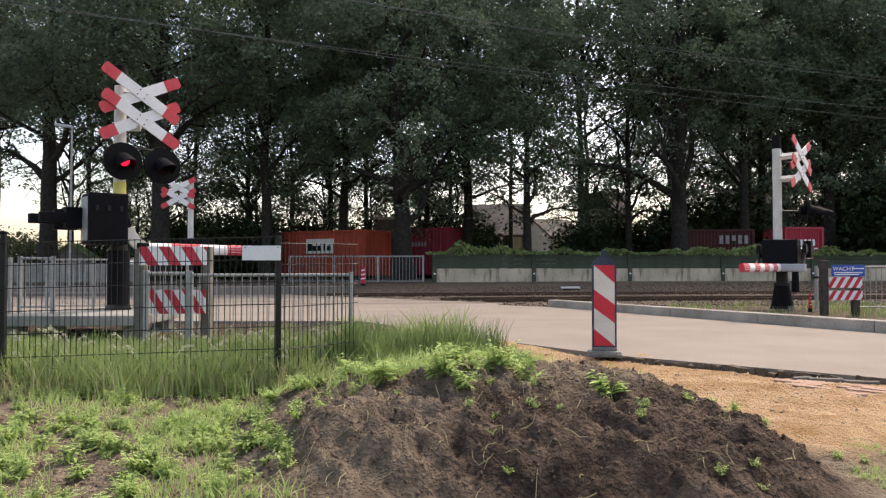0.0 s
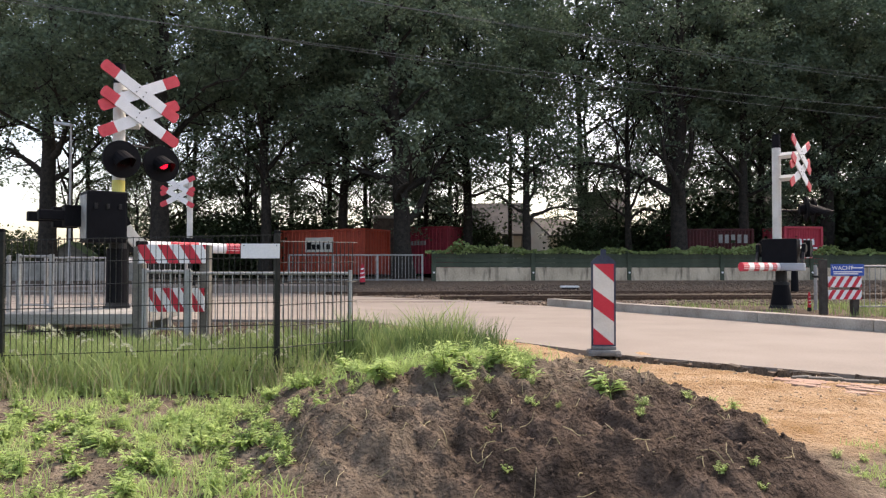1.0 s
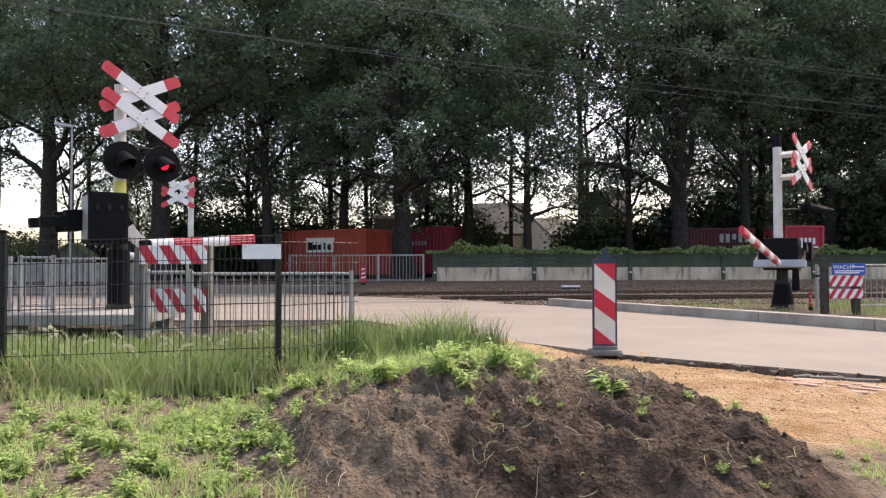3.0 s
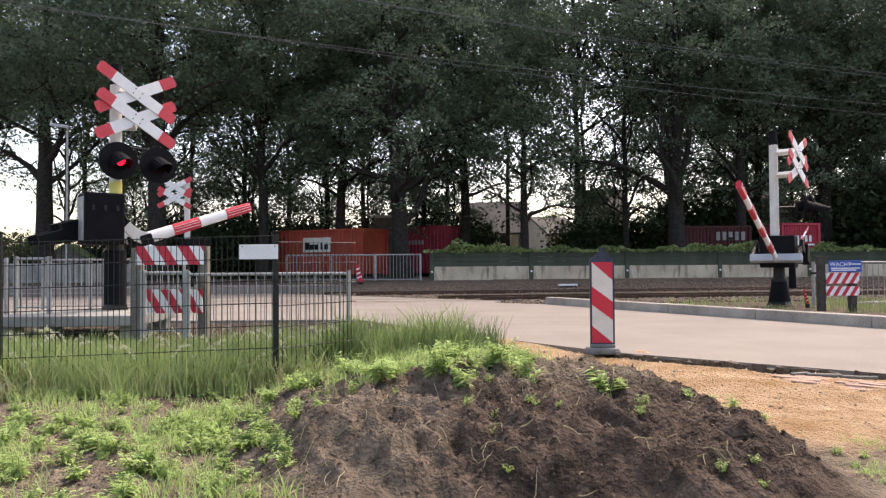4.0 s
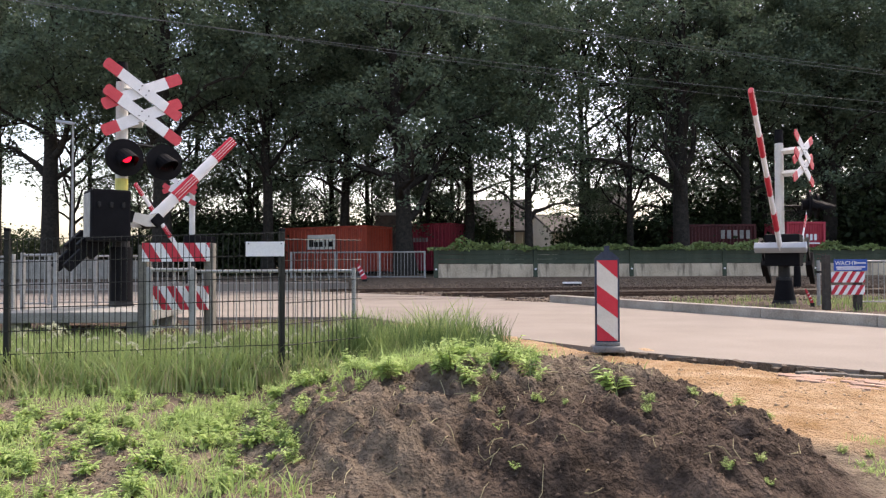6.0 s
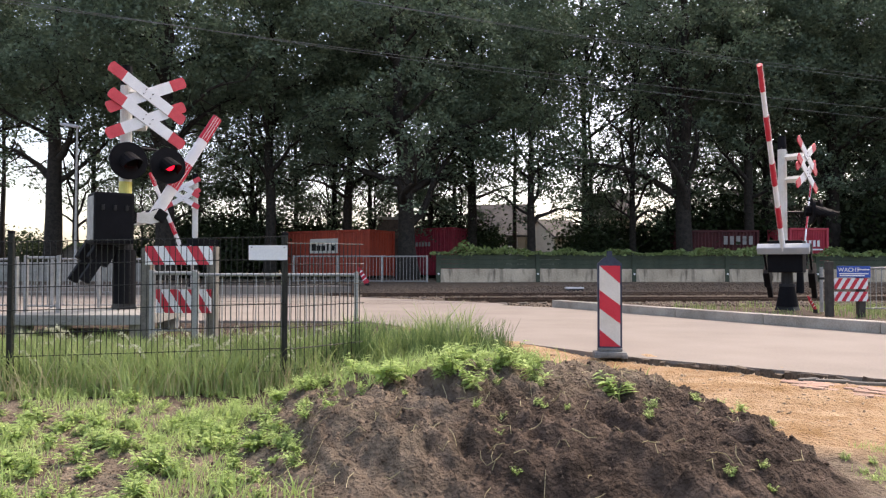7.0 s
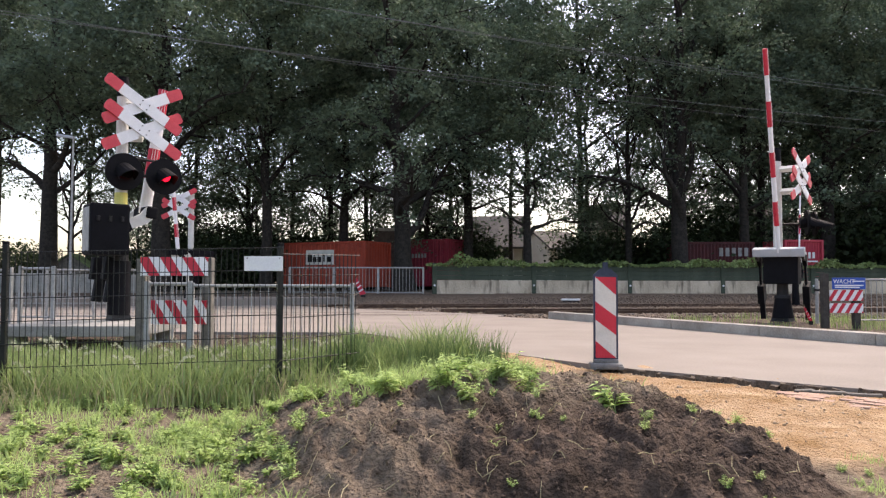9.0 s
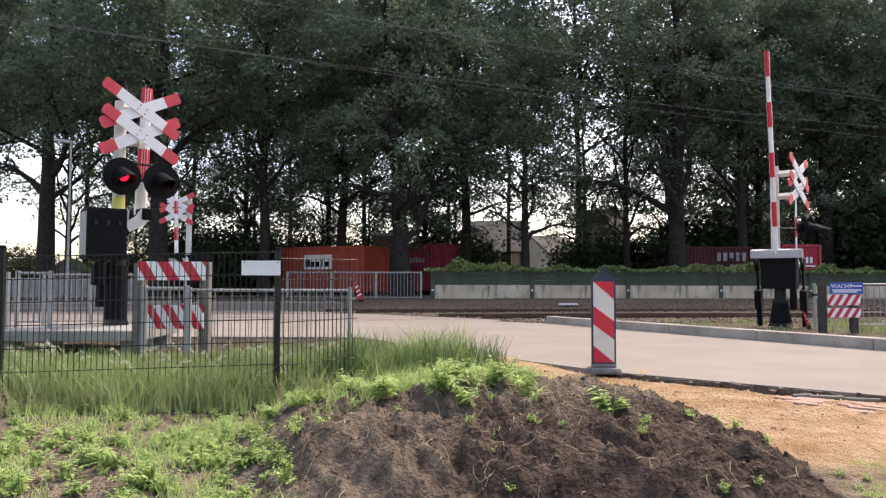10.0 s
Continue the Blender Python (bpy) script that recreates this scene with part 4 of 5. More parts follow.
part("tube", cyl(B(), 0.045, 0.04, 1.15, pose(0, 0, 0.57), 10), M_GALV, post)
part("clamp", box(B(), 0.12, 0.10, 0.06, pose(0, 0, 0.85), 0.01), M_IRON, post)


def raw_edge():
    """Broken lumps of concrete and earth along the road's unfinished edge."""
    rng = np.random.RandomState(64)
    bm = B()
    path = [Vector((2.0, 9.37, 0)), Vector((2.2, 9.1, 0)), Vector((4.4, 7.25, 0)), Vector((9.0, 3.4, 0))]
    for a, b in zip(path, path[1:]):
        d = b - a
        n = int(d.length / 0.07)
        ang = math.atan2(d.y, d.x)
        for i in range(n):
            p = a + d * ((i + rng.rand()) / n)
            w = rng.uniform(0.05, 0.16)
            box(bm, w, rng.uniform(0.03, 0.11), rng.uniform(0.06, 0.12), Matrix.Translation((p.x, p.y, -0.055 - rng.uniform(0, 0.02))) @ pose(0, 0, 0, rng.uniform(-14, 14), rng.uniform(-10, 10), math.degrees(ang) + rng.uniform(-25, 25)) @ pose(0, -0.03, 0))
    m = mat("raw_edge", (0.045, 0.034, 0.025), (0.17, 0.135, 0.10), 9, 0.95, bump=0.5, fine=60, dist=0.02)
    tagged(new("road_edge", finish("road_edge", bm, m)), "dark crumbling raw edge of the road slab", "rubble", kind="stuff")


raw_edge()

shed = thing("garden_shed", pose(-20.6, 40.5, 0.42, 0, 0, 12), "small shed with a mossy green pitched roof", "shed")
part("wall", box(B(), 1.8, 1.8, 1.35, pose(0, 0, 0.67), 0.02), M_POSTWOOD, shed)
part("gable", prism(B(), [(-0.9, 1.35), (0.9, 1.35), (0, 1.95)], 1.78), M_POSTWOOD, shed)
for sg in (-1, 1):
    part("roof", prism(B(), [(sg * 1.1, 1.22), (0, 1.98), (0, 2.06), (sg * 1.1, 1.30)][::sg], 2.1), M_SHED, shed)
low_wall = thing("low_wall", pose(-24.5, 34.0, 0.28, 0, 0, 3), "pale low wall of concrete panels", "wall", kind="structure")
for k in range(5):
    part("wall_panel", box(B(), 1.96, 0.12, 1.0, pose(1.0 + 2.0 * k, 0, 0.5), 0.015), M_SLAB, low_wall)

# ---- trees and shrubs ----


def make_tree(seed, height, r, crown_base, spread, boughs, per, leaf, material, label, lean=(0, 0), limbs=15, rise=0.5, hang=0.6, bough_r=1.15, first=0.6):
    """Trunk with forking limbs; leaves sit in flattened boughs, dense above crown_base and in loose sprays on the lower limbs."""
    rng = np.random.RandomState(seed)
    th = thing("tree", Matrix(), label, "tree", "trees beyond the tracks")
    bm = B()
    n = 10
    top = height * 0.80
    pts = [Vector((lean[0] * (i / n) ** 1.3 + rng.normal(0, 0.16) * i / n, lean[1] * i / n + rng.normal(0, 0.12) * i / n, top * i / n)) for i in range(n + 1)]
    rad = [r * (1.4 if i == 0 else 1 - 0.78 * (i / n)) for i in range(n + 1)]
    curve_tube(bm, pts, rad, 10)
    tips, low_tips = [], []
    t0 = crown_base / top * first
    for k in range(limbs):
        t = min(t0 + (1 - t0) * ((k + rng.rand()) / limbs) ** 1.15, 0.97)
        i = min(int(t * n), n - 1)
        a = pts[i].lerp(pts[i + 1], t * n - i)
        an = 2.4 * k + rng.uniform(-0.5, 0.5)
        ln = spread * rng.uniform(0.7, 1.08) * (1.0 - 0.45 * max(0, t - 0.5))
        d = Vector((math.cos(an), math.sin(an), rise * rng.uniform(0.4, 1.5) + 0.5 * t)).normalized()
        lp = [a]
        for q_ in range(1, 7):
            d = (d + Vector(rng.normal(0, 0.17, 3)) + Vector((0, 0, 0.05 if q_ < 4 else -0.10))).normalized()
            lp.append(lp[-1] + d * ln / 6)
        r0 = max(0.05, r * (1 - 0.75 * t) * rng.uniform(0.42, 0.68))
        curve_tube(bm, lp, [r0 * (1 - 0.85 * q_ / 6) for q_ in range(7)], 6)
        for q_ in range(2, 7):
            for _ in range(3):
                d2 = (d + Vector(rng.normal(0, 0.8, 3))).normalized()
                q = lp[q_] + d2 * ln * rng.uniform(0.15, 0.36)
                mid = lp[q_].lerp(q, 0.5) + Vector(rng.normal(0, 0.1, 3))
                curve_tube(bm, [lp[q_], mid, q], [r0 * 0.25, r0 * 0.15, 0.012], 4)
                (tips if q.z > crown_base else low_tips).append(q)
    part("trunk", bm, M_BARK, th, "dark furrowed trunk and limbs", smooth=True)
    # boughs: on the limb ends, and through the shell of the crown's body
    u = rng.normal(size=(boughs * 2, 3))
    u /= np.linalg.norm(u, axis=1)[:, None]
    u *= rng.uniform(0.45, 1.0, (boughs * 2, 1)) ** 0.5
    cz, hz = (crown_base + height) / 2, (height - crown_base) / 2
    shell = np.stack([u[:, 0] * spread + lean[0], u[:, 1] * spread + lean[1], cz + u[:, 2] * hz], 1)
    nt = min(len(tips), boughs // 2)
    ends = np.array([tuple(tips[i]) for i in rng.permutation(len(tips))[:nt]]).reshape(-1, 3)
    cen = np.concatenate([ends, shell[:boughs - nt]])
    size = rng.uniform(0.6, 1.3, len(cen)) * bough_r
    count = (per * (size / bough_r) ** 2).astype(int)
    if low_tips:
        lo = np.array([tuple(p) for p in low_tips])
        lo = lo[rng.rand(len(lo)) < hang]
        cen = np.concatenate([cen, lo])
        size = np.concatenate([size, rng.uniform(0.35, 0.7, len(lo)) * bough_r])
        count = np.concatenate([count, rng.randint(int(per * 0.14), int(per * 0.34) + 2, len(lo))])
    C, S = np.repeat(cen, count, 0), np.repeat(size, count)[:, None]
    tilt = np.repeat(rng.normal(0, 0.28, (len(cen), 2)), count, 0)
    w = rng.normal(size=(len(C), 3))
    w /= np.linalg.norm(w, axis=1)[:, None]
    w *= rng.uniform(0.25, 1.12, (len(C), 1)) ** 0.6
    w[:, 2] = np.abs(w[:, 2]) * 0.62 - 0.42 * (w[:, 0] ** 2 + w[:, 1] ** 2) + w[:, 0] * tilt[:, 0] + w[:, 1] * tilt[:, 1]
    P_ = C + w * S + rng.normal(0, 0.09, (len(C), 3))
    v, f = leaf_quads(P_, np.full(len(P_), leaf), rng, 0.45)
    cr = new("crown", mesh_np("crown", v, f, material))
    cr.parent = th
    tagged(cr, kind="stuff")
    return th


def place(src, x, y, z, rz, s=1.0, label=None):
    src.scale = (s, s, s)
    ob = copy_thing(src, pose(x, y, z, 0, 0, rz))
    src.scale = (1, 1, 1)
    if label:
        ob["label"] = label
    return ob


T_BIG = make_tree(11, 21, 0.50, 7.7, 5.4, 190, 210, 0.17, M_LEAF, "tall dark green broadleaf tree with a thick trunk")
T_MID = make_tree(12, 21, 0.33, 7.3, 4.9, 165, 200, 0.17, M_LEAF, "tall broadleaf tree with dense dark foliage")
T_FORK = make_tree(13, 21, 0.52, 6.5, 6.0, 215, 210, 0.17, M_LEAF, "leaning broadleaf tree with spreading limbs", lean=(-1.2, 0.3), limbs=19, rise=0.35, first=0.42)
T_ROUND = make_tree(16, 15.5, 0.28, 4.7, 4.1, 115, 190, 0.16, M_LEAF_LIGHT, "round-crowned broadleaf tree on a slim trunk", limbs=14, hang=0.7)
T_OPEN = make_tree(14, 17, 0.24, 7.5, 4.6, 44, 110, 0.17, M_LEAF_LIGHT, "open broadleaf tree with visible limbs", limbs=18, rise=0.8, hang=0.75, first=0.4)
T_LIMB = make_tree(15, 23, 0.50, 10.6, 6.4, 150, 200, 0.17, M_LEAF, "thick-trunked tree with many rising limbs", limbs=22, rise=1.3, first=0.33, hang=0.5)
T_BACK = make_tree(17, 25, 0.20, 10.5, 5.8, 175, 120, 0.24, M_LEAF, "tall dark broadleaf tree in the second row", hang=0.5, bough_r=1.35)
T_LOW = make_tree(18, 10.8, 0.12, 3.0, 4.0, 66, 125, 0.16, M_LEAF_LIGHT, "slender understorey tree with loose sprays of leaves", limbs=16, rise=0.6, hang=0.6, bough_r=1.0, first=0.5)
T_LOW.matrix_basis = pose(-16.8, 47, 0.45)
T_BIG.matrix_basis = pose(-20.7, 38, 0.45, 0, 0, 20)
T_MID.matrix_basis = pose(-9.75, 40, 0.45, 0, 0, 100)
T_FORK.matrix_basis = pose(-2.05, 38.8, 0.45, 0, 0, 0)
T_ROUND.matrix_basis = pose(4.85, 41, 0.45, 0, 0, 40)
T_OPEN.matrix_basis = pose(11.4, 44, 0.45, 0, 0, 40)
T_LIMB.matrix_basis = pose(13.5, 41, 0.45, 0, 0, 250)
T_BACK.matrix_basis = pose(-24.5, 50, 0.45, 0, 0, 0)
for kind_, x, y, rz, k in (
        (T_BIG, -14.25, 36.5, 130, 1.05), (T_BIG, -27.5, 40, 210, 1.0), (T_MID, 18.0, 43, 320, 1.0), (T_BIG, 23.8, 44.5, 75, 1.0), (T_MID, 28.6, 43, 200, 1.05),
        (T_MID, 1.6, 44.5, 15, 1.02), (T_MID, 21.0, 47.5, 160, 1.0), (T_BIG, 32.5, 47, 300, 1.0), (T_MID, -5.9, 43.5, 240, 1.0),
        (T_BACK, -17.5, 51, 60, 1.0), (T_BACK, -11.0, 53, 190, 1.0), (T_BACK, -5.5, 52, 330, 1.0), (T_BACK, 0.6, 54, 100, 1.0), (T_BACK, 5.4, 57, 20, 1.0),
        (T_BACK, 9.8, 51, 200, 1.32), (T_BACK, 17.3, 54, 145, 1.0), (T_BACK, 23.5, 55, 280, 1.0), (T_BACK, 29.5, 54, 35, 1.0), (T_BACK, 36.0, 55, 220, 1.0), (T_BACK, -32.0, 52, 110, 1.0),
        (T_LOW, -12.2, 47.5, 200, 1.0), (T_LOW, -8.2, 50, 100, 1.0), (T_LOW, -4.6, 46.5, 310, 0.95), (T_LOW, -1.6, 52, 45, 1.0), (T_LOW, 1.0, 47, 150, 0.9),
        (T_LOW, 9.6, 48, 10, 0.60), (T_LOW, 12.4, 51, 120, 1.0), (T_LOW, 16.0, 48, 230, 1.0), (T_LOW, 21.0, 51.5, 70, 1.0), (T_LOW, 27.8, 46.5, 190, 0.8), (T_LOW, 28.0, 62, 280, 1.3), (T_LOW, 34.0, 62, 15, 1.3), (T_LOW, 29.8, 45, 95, 0.85),
        (T_LOW, -10.8, 44.5, 15, 0.8), (T_LOW, 25.2, 47.2, 130, 0.85), (T_LOW, 22.6, 46, 220, 1.0), (T_MID, 26.6, 45, 10, 0.92), (T_LOW, -22.6, 52, 250, 0.8), (T_LOW, -19.4, 46, 90, 0.8),
        (T_OPEN, -17.4, 45, 20, 1.0), (T_OPEN, -7.6, 49, 280, 0.95), (T_OPEN, -12.4, 46, 170, 0.95), (T_OPEN, 10.6, 53, 150, 1.05), (T_OPEN, 15.6, 49, 260, 1.0), (T_OPEN, -23.6, 46, 70, 0.95), (T_OPEN, -1.0, 48, 310, 0.95)):
    place(kind_, x, y, 0.45, rz, k)


def make_bush(seed, w, h, n, leaf, material, label):
    rng = np.random.RandomState(seed)
    th = thing("shrub", Matrix(), label, "shrub", "shrubs beyond the tracks")
    bm = B()
    cen = []
    for k in range(14):
        a = rng.uniform(0, 6.28)
        tip = Vector((math.cos(a) * w * rng.uniform(0.2, 0.5), math.sin(a) * w * rng.uniform(0.2, 0.5), h * rng.uniform(0.5, 0.95)))
        mid = tip * 0.5 + Vector(rng.normal(0, 0.1, 3))
        curve_tube(bm, [Vector((tip.x * 0.1, tip.y * 0.1, 0)), mid, tip], [0.06, 0.04, 0.01], 5)
    part("stalk", bm, M_BARK, th)
    m = n // 30
    u = rng.normal(size=(m, 3))
    u /= np.linalg.norm(u, axis=1)[:, None]
    u *= rng.uniform(0.3, 1, (m, 1)) ** 0.5
    c = np.stack([u[:, 0] * w / 2, u[:, 1] * w / 2, h * 0.5 + u[:, 2] * h * 0.5], 1) * rng.uniform(0.85, 1.12, (m, 1))
    P_ = np.repeat(c, 30, 0) + rng.normal(size=(m * 30, 3)) * 0.42
    P_[:, 2] = np.maximum(P_[:, 2], 0.05)
    v, f = leaf_quads(P_, np.full(len(P_), leaf), rng, 0.3)
    cr = new("foliage", mesh_np("foliage", v, f, material))
    cr.parent = th
    tagged(cr, kind="stuff")
    return th


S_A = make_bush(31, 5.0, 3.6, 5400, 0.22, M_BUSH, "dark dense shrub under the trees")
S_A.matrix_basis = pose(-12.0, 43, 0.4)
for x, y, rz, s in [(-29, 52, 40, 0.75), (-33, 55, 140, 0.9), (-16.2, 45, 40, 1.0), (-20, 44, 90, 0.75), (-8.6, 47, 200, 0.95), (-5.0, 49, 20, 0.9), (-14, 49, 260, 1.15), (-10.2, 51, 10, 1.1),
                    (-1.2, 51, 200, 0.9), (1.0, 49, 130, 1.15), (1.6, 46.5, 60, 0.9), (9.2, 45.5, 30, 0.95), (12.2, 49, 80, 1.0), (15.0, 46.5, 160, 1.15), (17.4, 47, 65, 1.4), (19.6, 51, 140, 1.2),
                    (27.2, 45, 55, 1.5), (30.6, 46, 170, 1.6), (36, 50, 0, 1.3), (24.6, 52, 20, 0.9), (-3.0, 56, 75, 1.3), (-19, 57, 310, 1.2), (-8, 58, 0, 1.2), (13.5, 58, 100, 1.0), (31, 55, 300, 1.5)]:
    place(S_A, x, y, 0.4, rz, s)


def ivy():
    """Climbing greenery that spills over the wall's top."""
    rng = np.random.RandomState(8)
    n = 9000
    s = rng.uniform(-0.4, 42, n)
    hgt = 0.02 + 0.85 * np.clip(value_noise(s * 0.8, s * 0 + 3, 17) + 0.32 + 0.5 * value_noise(s * 3.1, s * 0 + 9, 18), 0, 1)
    hgt *= np.interp(s, [0, 4, 6, 42], [1.0, 1.0, 0.62, 0.62])
    o = rng.normal(0.05, 0.20, n)
    z = 1.80 + rng.uniform(-0.10, 1.0, n) * hgt - np.clip(-o, 0, 1) * 0.2
    P_ = np.stack([-0.37 + 0.9926 * s - 0.1214 * o, 34.0 + 0.1214 * s + 0.9926 * o, z], 1)
    v, f = leaf_quads(P_, np.full(n, 0.15), rng, 0.5)
    tagged(new("ivy", mesh_np("ivy", v, f, M_IVY)), "bright green climbing foliage on top of the wall", "ivy", kind="stuff")


ivy()

# ---- grass and weeds ----


def blades(name, roots, h, wid, material, label, seed, droop=0.35):
    """Tapered bent blades of three segments."""
    rng = np.random.RandomState(seed)
    n = len(roots)
    z = ground_z(roots[:, 0], roots[:, 1]) - 0.02
    a = rng.uniform(0, 6.283, n)
    side = np.stack([np.cos(a), np.sin(a), np.zeros(n)], 1)
    b = rng.uniform(0, 6.283, n)
    bend = np.stack([np.cos(b), np.sin(b), np.zeros(n)], 1) * (h * rng.uniform(0.1, 1.0, n) * droop)[:, None]
    base = np.stack([roots[:, 0], roots[:, 1], z], 1)
    vs = []
    for t, w in ((0, 1.0), (0.4, 0.85), (0.75, 0.55), (1.0, 0.08)):
        c = base + bend * t ** 2 + np.array([0, 0, 1.0]) * (h * (t - 0.18 * droop * t * t))[:, None]
        vs += [c - side * (wid * w / 2)[:, None], c + side * (wid * w / 2)[:, None]]
    v = np.stack(vs, 1).reshape(-1, 3)
    q = np.array([(0, 1, 3, 2), (2, 3, 5, 4), (4, 5, 7, 6)])
    f = (np.arange(n)[:, None, None] * 8 + q[None]).reshape(-1, 4)
    return tagged(new(name, mesh_np(name, v, f, material)), label, "grass", kind="stuff")


def tall_grass():
    rng = np.random.RandomState(21)
    n = 40000
    x = rng.uniform(-6.6, 0.95, n)
    y = rng.uniform(5.9, 8.9, n)
    dens = smooth01((y - np.interp(x, [-6, -3.5, -1.6, 0, 0.8], [5.9, 6.0, 6.4, 7.2, 7.6])) / 0.35 + 1.6 * value_noise(x * 2.2, y * 2.2, 31)) * smooth01((np.interp(x, [-6, -1, 0.8], [9.2, 8.9, 8.4]) - y) / 0.5)
    dens *= smooth01((0.95 - x) / 0.4)
    k = rng.rand(n) < dens
    x, y = x[k], y[k]
    h = rng.uniform(0.22, 0.70, len(x)) * (0.82 + 0.9 * value_noise(x * 1.3, y * 1.3, 33) + 0.8 * value_noise(x * 4.5, y * 4.5, 34)) * np.where(x > -0.9, 0.9, 1.0)
    h = np.where(x < -1.2, np.minimum(h, (1.06 - 0.085 * y) * rng.uniform(0.75, 1.05, len(x))), h)
    blades("tall_grass", np.stack([x, y], 1), h, rng.uniform(0.008, 0.022, len(x)), M_GRASS, "tall green grass along the wire fence", 22, 0.6)
    m = rng.rand(len(x)) < 0.07
    blades("dry_grass", np.stack([x[m], y[m]], 1) + 0.02, h[m] * 1.12, np.full(m.sum(), 0.006), M_STRAW, "straw-coloured dry stems among the grass", 23, 0.5)
    # feathery seed heads on bent stems
    s = rng.choice(np.flatnonzero(x < -1.1), 90, replace=False)
    blades("seed_stems", np.stack([x[s], y[s]], 1), h[s] * 1.12 + 0.02, np.full(len(s), 0.005), M_STRAW, "thin stems of the seed heads", 31, 0.0)
    pts = []
    for i in s:
        zt = float(ground_z(x[i], y[i])) + h[i] * 1.12
        an = rng.uniform(-0.7, 0.7) + (math.pi if rng.rand() < 0.4 else 0)
        ln = rng.uniform(0.10, 0.17)
        for t in np.linspace(0, 1, 60):
            wd = 0.007 * math.sin(math.pi * min(1, 0.15 + t * 0.85)) + 0.002
            pts.append((x[i] + math.cos(an) * ln * t + rng.normal(0, wd), y[i] + math.sin(an) * ln * t + rng.normal(0, wd), zt + 0.09 * t - 0.19 * t * t + rng.normal(0, wd)))
    v, f = leaf_quads(np.array(pts), np.full(len(pts), 0.019), rng)
    tagged(new("seed_heads", mesh_np("seed_heads", v, f, M_SEED)), "pale feathery grass seed heads", "grass", kind="stuff")
    # upright dark tufts behind the heap
    n = 5200
    cx, cy = rng.uniform(-1.1, 0.62, 46), rng.uniform(7.1, 8.5, 46)
    c = rng.randint(0, 46, n)
    xx, yy = cx[c] + rng.normal(0, 0.07, n), cy[c] + rng.normal(0, 0.07, n)
    hh = rng.uniform(0.22, 0.68, n) * rng.uniform(0.5, 1.05, 46)[c]
    blades("grass_tufts", np.stack([xx, yy], 1), hh, rng.uniform(0.007, 0.014, n), M_TUFT, "upright dark green grass tufts behind the heap", 27, 0.35)
    # leaning stalks at the fence's foot
    n = 900
    xx = rng.uniform(-5.6, -0.7, n)
    yy = np.interp(xx, [-6, -3.5, -1.6, 0], [6.0, 6.1, 6.5, 7.2]) + rng.normal(0.05, 0.12, n)
    blades("brown_stalks", np.stack([xx, yy], 1), rng.uniform(0.15, 0.42, n), np.full(n, 0.006), M_STRAW, "brown withered stalks at the foot of the grass", 28, 0.8)
    # short tufts on the open earth
    n = 17000
    xx, yy = rng.uniform(-4.2, 0.3, n), rng.uniform(2.9, 6.3, n)
    k = (value_noise(xx * 2.3, yy * 2.3, 43) + 0.35 * value_noise(xx * 9, yy * 9, 44) > 0.10) & (xx < -0.15 - (6.2 - yy) * 0.18)
    blades("short_grass", np.stack([xx[k], yy[k]], 1), rng.uniform(0.03, 0.19, k.sum()), rng.uniform(0.004, 0.009, k.sum()), M_WEED, "short bright grass tufts on open earth", 26, 0.9)
    # grass on the heap's crown, and round its right foot
    n = 2600
    xx, yy = rng.normal(0.0, 0.42, n), rng.normal(5.15, 0.38, n)
    k = (value_noise(xx * 4, yy * 4, 45) > 0.02) & (yy > 4.55)
    blades("heap_grass", np.stack([xx[k], yy[k]], 1), rng.uniform(0.05, 0.22, k.sum()), rng.uniform(0.004, 0.010, k.sum()), M_WEED, "bright grass on the crown of the heap", 29, 0.9)
    n = 3600
    xx, yy = rng.uniform(2.0, 3.4, n), rng.uniform(3.3, 4.6, n)
    k = (value_noise(xx * 2.6, yy * 3.5, 46) > 0.12) & (xx > 2.25)
    blades("foot_grass", np.stack([xx[k], yy[k]], 1), rng.uniform(0.02, 0.09, k.sum()), rng.uniform(0.003, 0.007, k.sum()), M_WEED, "thin grass on trampled earth", 30, 0.9)
    # behind the fence and around the right mast
    n = 5000
    xx, yy = rng.uniform(-7, -1.2, n), rng.uniform(8.6, 11.4, n)
    blades("back_grass", np.stack([xx, yy], 1), rng.uniform(0.12, 0.38, n), rng.uniform(0.008, 0.018, n), M_GRASS, "rough grass behind the fence", 24)
    n = 2600
    xx, yy = rng.uniform(6.5, 14, n), rng.uniform(16.5, 21.3, n)
    k = (value_noise(xx * 0.9, yy * 0.9, 41) > -0.05) & ((xx - 3.0) * 8.3 + (yy - 20.4) * 4.4 > 2.2)
    blades("verge_grass", np.stack([xx[k], yy[k]], 1), rng.uniform(0.08, 0.28, k.sum()), rng.uniform(0.012, 0.022, k.sum()), M_GRASS, "sparse grass on the gravel verge", 25)


tall_grass()


